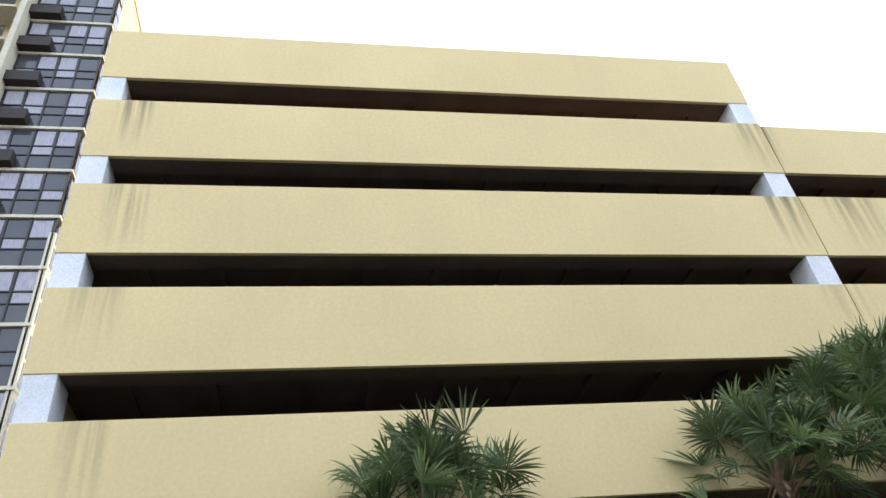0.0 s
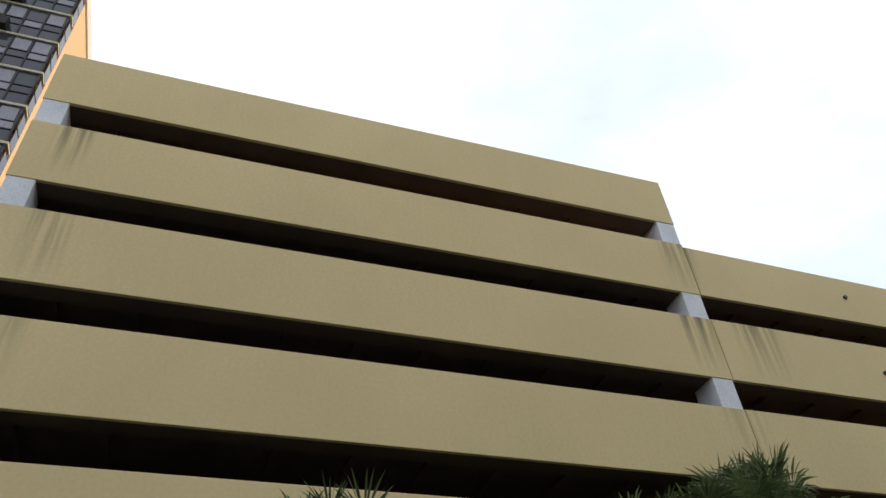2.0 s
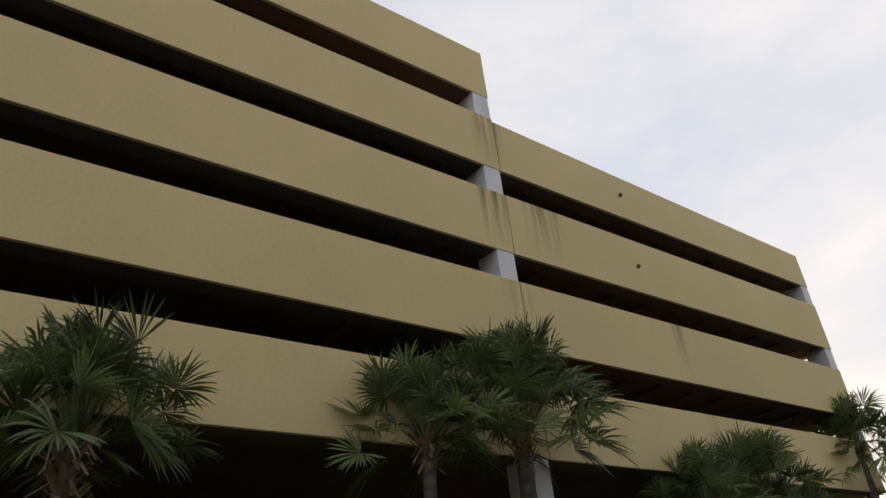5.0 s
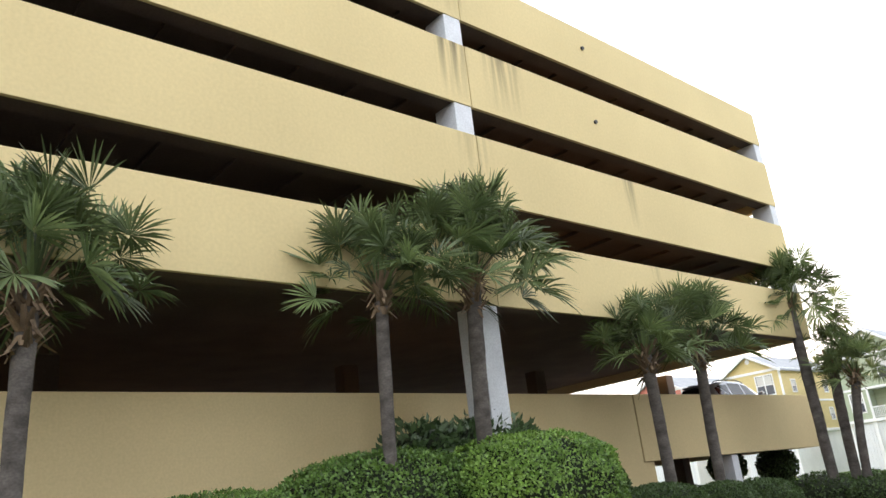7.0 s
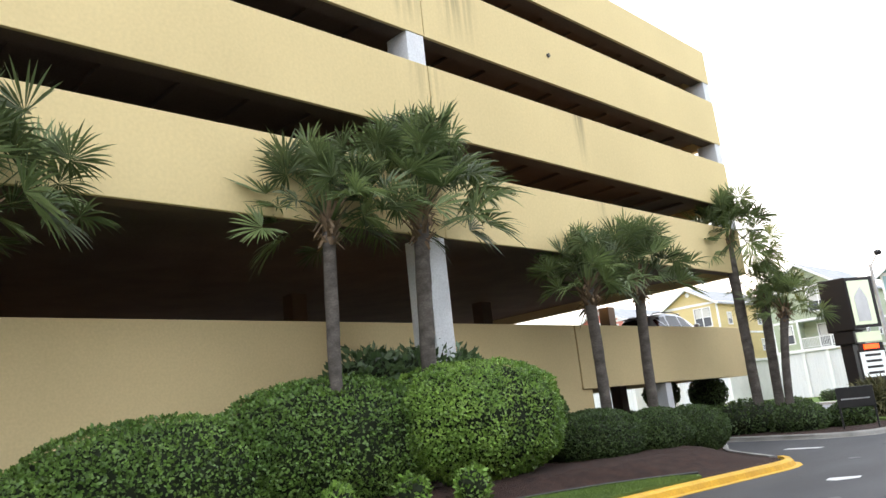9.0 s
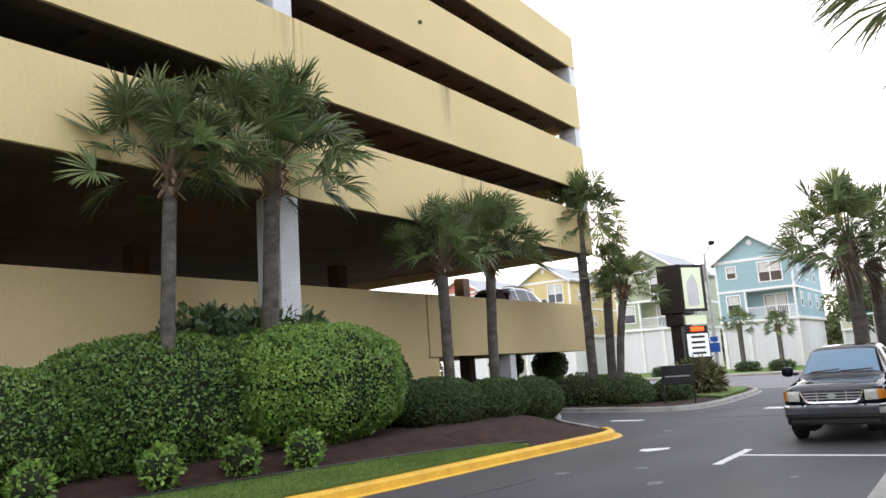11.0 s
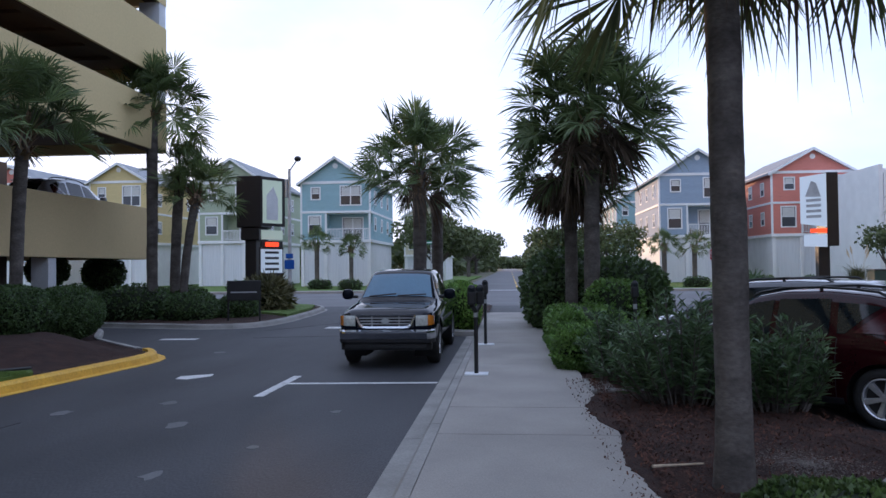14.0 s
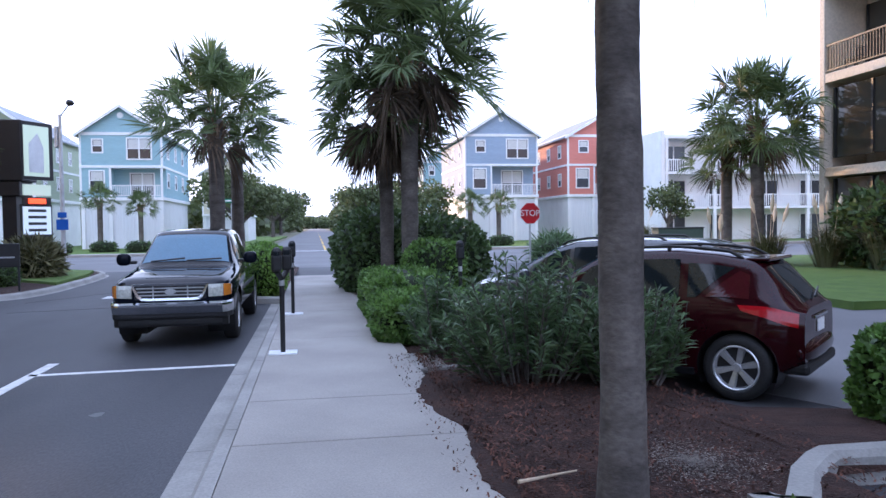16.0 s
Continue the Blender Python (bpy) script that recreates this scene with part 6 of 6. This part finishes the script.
teal, slate = siding("teal_siding", (0.31, 0.46, 0.50)), siding("slate_blue_siding", (0.31, 0.38, 0.48))
coral, sage = siding("coral_siding", (0.60, 0.22, 0.17)), siding("sage_green_siding", (0.38, 0.43, 0.31))
butter, cream = siding("yellow_siding", (0.62, 0.50, 0.24)), siding("cream_siding", (0.62, 0.58, 0.42))
house(-18.95, 62, 6.35, 0.1, 4.2, 6.75, 9.45, 11.7, teal, "teal three-storey beach house on a white screened base")
house(-30.2, 66, 6.5, 0.1, 4.4, 7.1, 10.1, 12.4, sage, "sage green three-storey beach house on a white base")
house(-41.3, 66, 6.0, 0.1, 4.4, 7.3, 10.4, 12.2, butter, "yellow three-storey beach house with white trim")
house(-52.5, 66, 6.2, 0.1, 4.4, 7.3, 10.4, 12.2, coral, "coral three-storey beach house behind the garage")
house(13.5, 66, 7.0, 0.1, 4.35, 7.2, 10.0, 12.25, slate, "slate blue three-storey beach house on a white base")
house(23.5, 66, 7.3, 0.1, 4.35, 7.2, 10.0, 12.1, coral, "coral red three-storey beach house on a white base")
house(-12.9, 86, 5.0, 0.1, 3.2, 5.6, 8.0, 9.6, cream, "cream house with porches down the street")
house(12.4, 86, 5.0, 0.1, 3.6, 6.4, 9.2, 11.0, teal, "teal house further down the street")


# ---- white balconied building and the hotel beside the lot ----
def balcony_block(m, w, d, storeys, h, label):
    t = thing("condominium", m, label, "building")
    part("side_wall", boxes((0, 0.3, 0, d, 0, storeys * h + 0.5)), M["trim_white"], t)
    part("rear_block", boxes((0.31, w, 1.6, d, 0, storeys * h + 0.4)), M["trim_white"], t)
    for k in range(storeys + 1):
        part("floor_slab", boxes((0.31, w, 0, 1.59, k * h - 0.15, k * h + 0.05)), M["trim_white"], t)
    for k in range(storeys):
        for j in range(int(w // 4.2)):
            x0 = 0.8 + j * 4.2
            dr = part("patio_door", boxes((x0, x0 + 2.0, 1.54, 1.595, k * h + 0.06, k * h + 2.2)), M["win_glass"], t)
            part("door_frame", boxes((x0 - 0.1, x0, 1.5, 1.58, k * h + 0.06, k * h + 2.3), (x0 + 2.0, x0 + 2.1, 1.5, 1.58, k * h + 0.06, k * h + 2.3), (x0 + 0.96, x0 + 1.04, 1.5, 1.58, k * h + 0.06, k * h + 2.2)), M["trim_white"], dr)
            part("post", boxes((x0 - 0.45, x0 - 0.2, 0.0, 0.25, k * h + 0.05, (k + 1) * h - 0.15)), M["trim_white"], t)
            if k:
                bm = bmesh.new()
                box(bm, x0 - 0.2, x0 + 3.75, 0.02, 0.1, k * h + 0.95, k * h + 1.05)
                for i in range(20):
                    box(bm, x0 - 0.15 + i * 0.19, x0 - 0.09 + i * 0.19, 0.03, 0.08, k * h + 0.1, k * h + 0.95)
                part("balustrade", bm, M["trim_white"], t)
    return t


balcony_block(pose(27.2, 54, 0), 17.0, 14.0, 3, 2.85, "white three-storey building with slatted balconies")

HX, HY = 17.85, 22.0
hotel = thing("hotel_building", pose(HX, HY, 0), "beige concrete hotel with balconies and large dark windows", "hotel")
M["hotel_wall"] = mat("weathered_beige_concrete", (0.64, 0.56, 0.44), (0.54, 0.47, 0.37), rough=0.85, scale=0.6, fine=12, bump=0.2)
M["hotel_glass"] = glass("bronze_window_glass", (0.05, 0.045, 0.035))
part("core", boxes((1.7, 22, -34, -0.3, 0, 24)), M["hotel_wall"], hotel)
part("end_wall", boxes((0.0, 22, -0.28, 0.0, 0, 24.2), bevel=0.02), M["hotel_wall"], hotel)
for k, z in enumerate((3.55, 6.9, 10.1, 13.3, 16.5, 19.7)):
    part("floor_slab", boxes((0.02, 1.69, -34, -0.29, z - 0.32, z), bevel=0.01), M["hotel_wall"], hotel)
    for j in range(8):
        y1 = -0.5 - j * 4.2
        low = k == 0
        wy = part("window", boxes(((0.30 if k < 1 else 1.60), (0.36 if k < 1 else 1.66), y1 - 3.7, y1, z - 3.0 if k < 1 else z + 0.05, z - 0.4 if k < 1 else z + 2.5)), M["hotel_glass"], hotel)
        xw = 0.24 if k < 1 else 1.55
        zb, zt = (z - 3.0, z - 0.4) if k < 1 else (z + 0.05, z + 2.5)
        part("frame", boxes((xw, xw + 0.06, y1 - 3.75, y1 - 3.65, zb, zt), (xw, xw + 0.06, y1 - 1.9, y1 - 1.8, zb, zt), (xw, xw + 0.06, y1 - 0.05, y1 + 0.05, zb, zt)), M["black_metal"], wy)
    if k == 0:
        for j in range(8):
            y1 = -0.5 - j * 4.2
            wy = part("window", boxes((0.30, 0.36, y1 - 3.7, y1, 3.9, 6.4)), M["hotel_glass"], hotel)
            part("frame", boxes((0.24, 0.30, y1 - 3.75, y1 - 3.65, 3.9, 6.4), (0.24, 0.30, y1 - 1.9, y1 - 1.8, 3.9, 6.4), (0.24, 0.30, y1 - 0.05, y1 + 0.05, 3.9, 6.4)), M["black_metal"], wy)
    else:
        bm = bmesh.new()
        box(bm, 0.04, 0.10, -34, -0.3, z + 0.98, z + 1.04)
        box(bm, 0.05, 0.09, -34, -0.3, z + 0.10, z + 0.14)
        for i in range(240):
            box(bm, 0.055, 0.085, -0.4 - i * 0.14, -0.37 - i * 0.14, z + 0.14, z + 0.98)
        part("balcony_rail", bm, M["black_metal"], hotel, "black balcony railing")
chair = thing("balcony_chair", pose(HX + 0.7, HY - 1.0, 6.9), "dark chair on the hotel balcony", "chair")
part("seat", boxes((-0.25, 0.25, -0.25, 0.25, 0.38, 0.44), bevel=0.02), M["black_metal"], chair)
part("backrest", boxes((0.2, 0.25, -0.25, 0.25, 0.44, 0.9), bevel=0.02), M["black_metal"], chair)
for a in (-0.22, 0.22):
    for b in (-0.22, 0.22):
        part("leg", boxes((a - 0.02, a + 0.02, b - 0.02, b + 0.02, 0, 0.38)), M["black_metal"], chair)


def tuft(x, y, r, h, count, seed, material, label, plumes=0):
    rng = random.Random(seed)
    t = thing("ornamental_grass", pose(x, y, 0.1), label, "grass clump", "grass clumps")
    V, F = [], []
    for i in range(count):
        a, u = rng.uniform(0, 2 * math.pi), rng.random()
        d = Vector((math.cos(a), math.sin(a), 0))
        p0, L = d * 0.25 * r * u, h * rng.uniform(0.6, 1.05)
        p1 = p0 + d * r * 0.35 * u + Vector((0, 0, L * 0.65))
        p2 = p0 + d * r * (0.5 + 0.7 * u) + Vector((0, 0, L * rng.uniform(0.55, 0.95)))
        s = Vector((-d.y, d.x, 0)) * 0.014
        n = len(V)
        V += [p0 - s, p0 + s, p1 + s, p1 - s, p2]
        F += [(n, n + 1, n + 2, n + 3), (n + 3, n + 2, n + 4)]
    raw("blade_tuft", V, F, material, t)
    for i in range(plumes):
        a = rng.uniform(0, 6.28)
        q = Vector((math.cos(a) * r * 0.4, math.sin(a) * r * 0.4, h * rng.uniform(1.0, 1.25)))
        bm = bmesh.new()
        tube(bm, (q.x * 0.3, q.y * 0.3, 0.2), q, 0.012, 0.008, seg=5)
        tube(bm, q, q + Vector((q.x * 0.2, q.y * 0.2, 0.28)), 0.03, 0.08, seg=7)
        tube(bm, q + Vector((q.x * 0.2, q.y * 0.2, 0.28)), q + Vector((q.x * 0.35, q.y * 0.35, 0.62)), 0.08, 0.015, seg=7)
        part("plume", bm, M["plume"], t)
    return t


for i, (x, y, r, h, pl) in enumerate([(14.9, 20.6, 1.2, 1.5, 4), (15.9, 19.0, 1.2, 1.7, 3), (16.6, 17.2, 1.3, 1.8, 2), (17.0, 15.2, 1.2, 1.7, 0), (14.0, 22.4, 1.0, 1.2, 3), (16.2, 13.6, 1.1, 1.4, 0), (24.0, 50.5, 1.3, 1.8, 4)]):
    tuft(x, y, r, h, 420, 90 + i, M["dry_grass"], "clump of ornamental grass with pale plumes", pl)
shrub("shrub", [((17.2, 17.8, 1.3), (0.9, 1.8, 1.2), 0.9)], 0.12, 2500, M["hedge_dark"], "dark shrub before the hotel windows", "shrub", seed=97, long=2.5, loose=0.3)
shrub("yucca", [((8.3, 23.6, 0.5), (0.7, 0.7, 0.6), 1.0)], 0.05, 1200, M["oleander"], "spiky yucca below the stop sign", "shrub", seed=98, long=9, loose=0.2)
for i, x in enumerate((-20.5, -17.5, -14.8, -12.0, -9.4, 10.5, 13.0, 18.0, 22.0)):
    shrub("shrub", [((x, 50.5 + (i % 3), 0.4), (0.9, 0.5, 0.45), 0.8)], 0.09, 500, M["hedge_dark"], "low shrub in front of the houses", "shrub", seed=110 + i)


# ---- trees ----
def tree(x, y, height, spread, seed, count, label, leaf=0.35):
    rng = random.Random(seed)
    t = thing("tree", pose(x, y, 0.0), label, "tree", "street trees")
    bm = bmesh.new()
    tube(bm, (0, 0, 0), (0, 0, height * 0.42), spread * 0.07, spread * 0.05, seg=9)
    tips = []
    for i in range(9):
        a = i * 2.4
        d = Vector((math.cos(a) * spread * rng.uniform(0.4, 0.8), math.sin(a) * spread * rng.uniform(0.4, 0.8), height * rng.uniform(0.55, 0.88)))
        tube(bm, (0, 0, height * 0.30), d, spread * 0.035, spread * 0.008, seg=6)
        tips.append(d)
    part("trunk", bm, M["trunk"], t)
    V, F = [], []
    r2 = np.random.default_rng(seed)
    for d in tips + [Vector((0, 0, height * 0.8))]:
        c, k = np.array(d), count // 10
        p = r2.normal(size=(k, 3))
        p = p / np.linalg.norm(p, axis=1)[:, None] * (r2.random((k, 1)) ** 0.4) * np.array((spread * 0.48, spread * 0.48, height * 0.19)) + c
        g = r2.normal(size=(k, 3)); g /= np.linalg.norm(g, axis=1)[:, None]
        w = np.cross(g, r2.normal(size=(k, 3))); w /= np.linalg.norm(w, axis=1)[:, None] + 1e-9
        s = leaf * (0.6 + 0.8 * r2.random((k, 1)))
        q = np.stack([p, p + g * s * 0.5 + w * s * 0.35, p + g * s, p + g * s * 0.5 - w * s * 0.35], 1).reshape(-1, 3)
        n0 = len(V)
        V += q.tolist()
        F += (np.arange(k * 4).reshape(-1, 4) + n0).tolist()
    raw("crown", V, F, M["tree_leaf"], t)
    return t


tree(-6.4, 62, 6.8, 4.2, 201, 5000, "dense dark green street tree", 0.30)
tree(-8.3, 76, 6.8, 3.5, 202, 3000, "dark green street tree")
tree(-7.0, 120, 8.5, 5.0, 203, 2600, "dark green tree down the street", 0.5)
tree(7.5, 105, 7.5, 4.5, 204, 2600, "dark green tree down the street", 0.5)
tree(8.5, 62, 5.5, 3.0, 205, 2600, "dark green tree beyond the shrubs", 0.3)
tree(9.0, 150, 9.0, 6.0, 206, 2400, "dark green tree down the street", 0.6)
tree(-8.0, 170, 9.5, 6.0, 207, 2400, "dark green tree down the street", 0.6)
tree(26.0, 50.5, 4.8, 1.7, 208, 1500, "small dark tree beside the white building", 0.25)

# far woods closing the horizon
V, F = [], []
r2 = np.random.default_rng(300)
# first belt is sized to block the sun; last one added unseen, for reflections
for side, x0, x1, y0, y1, k, top in ((0, -260, -24, 104, 150, 30000, 16.5), (1, 14, 260, 120, 170, 18000, 12.0), (2, -70, -5, 230, 330, 20000, 12.0), (3, 6, 70, 230, 330, 20000, 11.0), (4, -40, 40, 620, 700, 12000, 11.0),
                                     (5, -24, -9, 130, 230, 5000, 9.0), (6, 9, 24, 130, 230, 5000, 8.0), (7, -160, 160, -110, -75, 30000, 17.0)):
    p = np.stack([r2.uniform(x0, x1, k), r2.uniform(y0, y1, k), np.zeros(k)], 1)
    crown = np.array([0.72 + 0.4 * noise.noise((a * 0.09, b * 0.09, 3.0)) for a, b in p[:, :2]])
    p[:, 2] = top * crown * (r2.random(k) ** 0.5)
    g = r2.normal(size=(k, 3)); g /= np.linalg.norm(g, axis=1)[:, None]
    w = np.cross(g, r2.normal(size=(k, 3))); w /= np.linalg.norm(w, axis=1)[:, None] + 1e-9
    s = (2.2 if side == 4 else 1.4) * (0.6 + 0.8 * r2.random((k, 1)))
    q = np.stack([p, p + g * s * 0.5 + w * s * 0.4, p + g * s, p + g * s * 0.5 - w * s * 0.4], 1).reshape(-1, 3)
    n0 = len(V)
    V += q.tolist()
    F += (np.arange(k * 4).reshape(-1, 4) + n0).tolist()
woods = raw("far_woods", V, F, M["tree_leaf"])
tagged(woods, "distant belts of dark green woods, the rear one added for reflections", "woods", kind="stuff")

# invented block behind the camera, there only to shape reflections and bounced light
rear = thing("unseen_rear_block", pose(6.0, -62.0, 0.0), "plain beige block added out of view behind the camera for reflections", "building")
part("wall", boxes((-14, 14, -10, 0, 0, 15), bevel=0.05), M["hotel_wall"], rear)
part("roof", boxes((-14.4, 14.4, -10.4, 0.4, 15.0, 15.5), bevel=0.05), M["shingle"], rear)
for k in range(4):
    for j in range(6):
        part("window", boxes((-12.4 + j * 4.4, -10.2 + j * 4.4, -0.02, 0.06, 1.2 + k * 3.5, 3.0 + k * 3.5), bevel=0.01), M["win_glass"], rear)
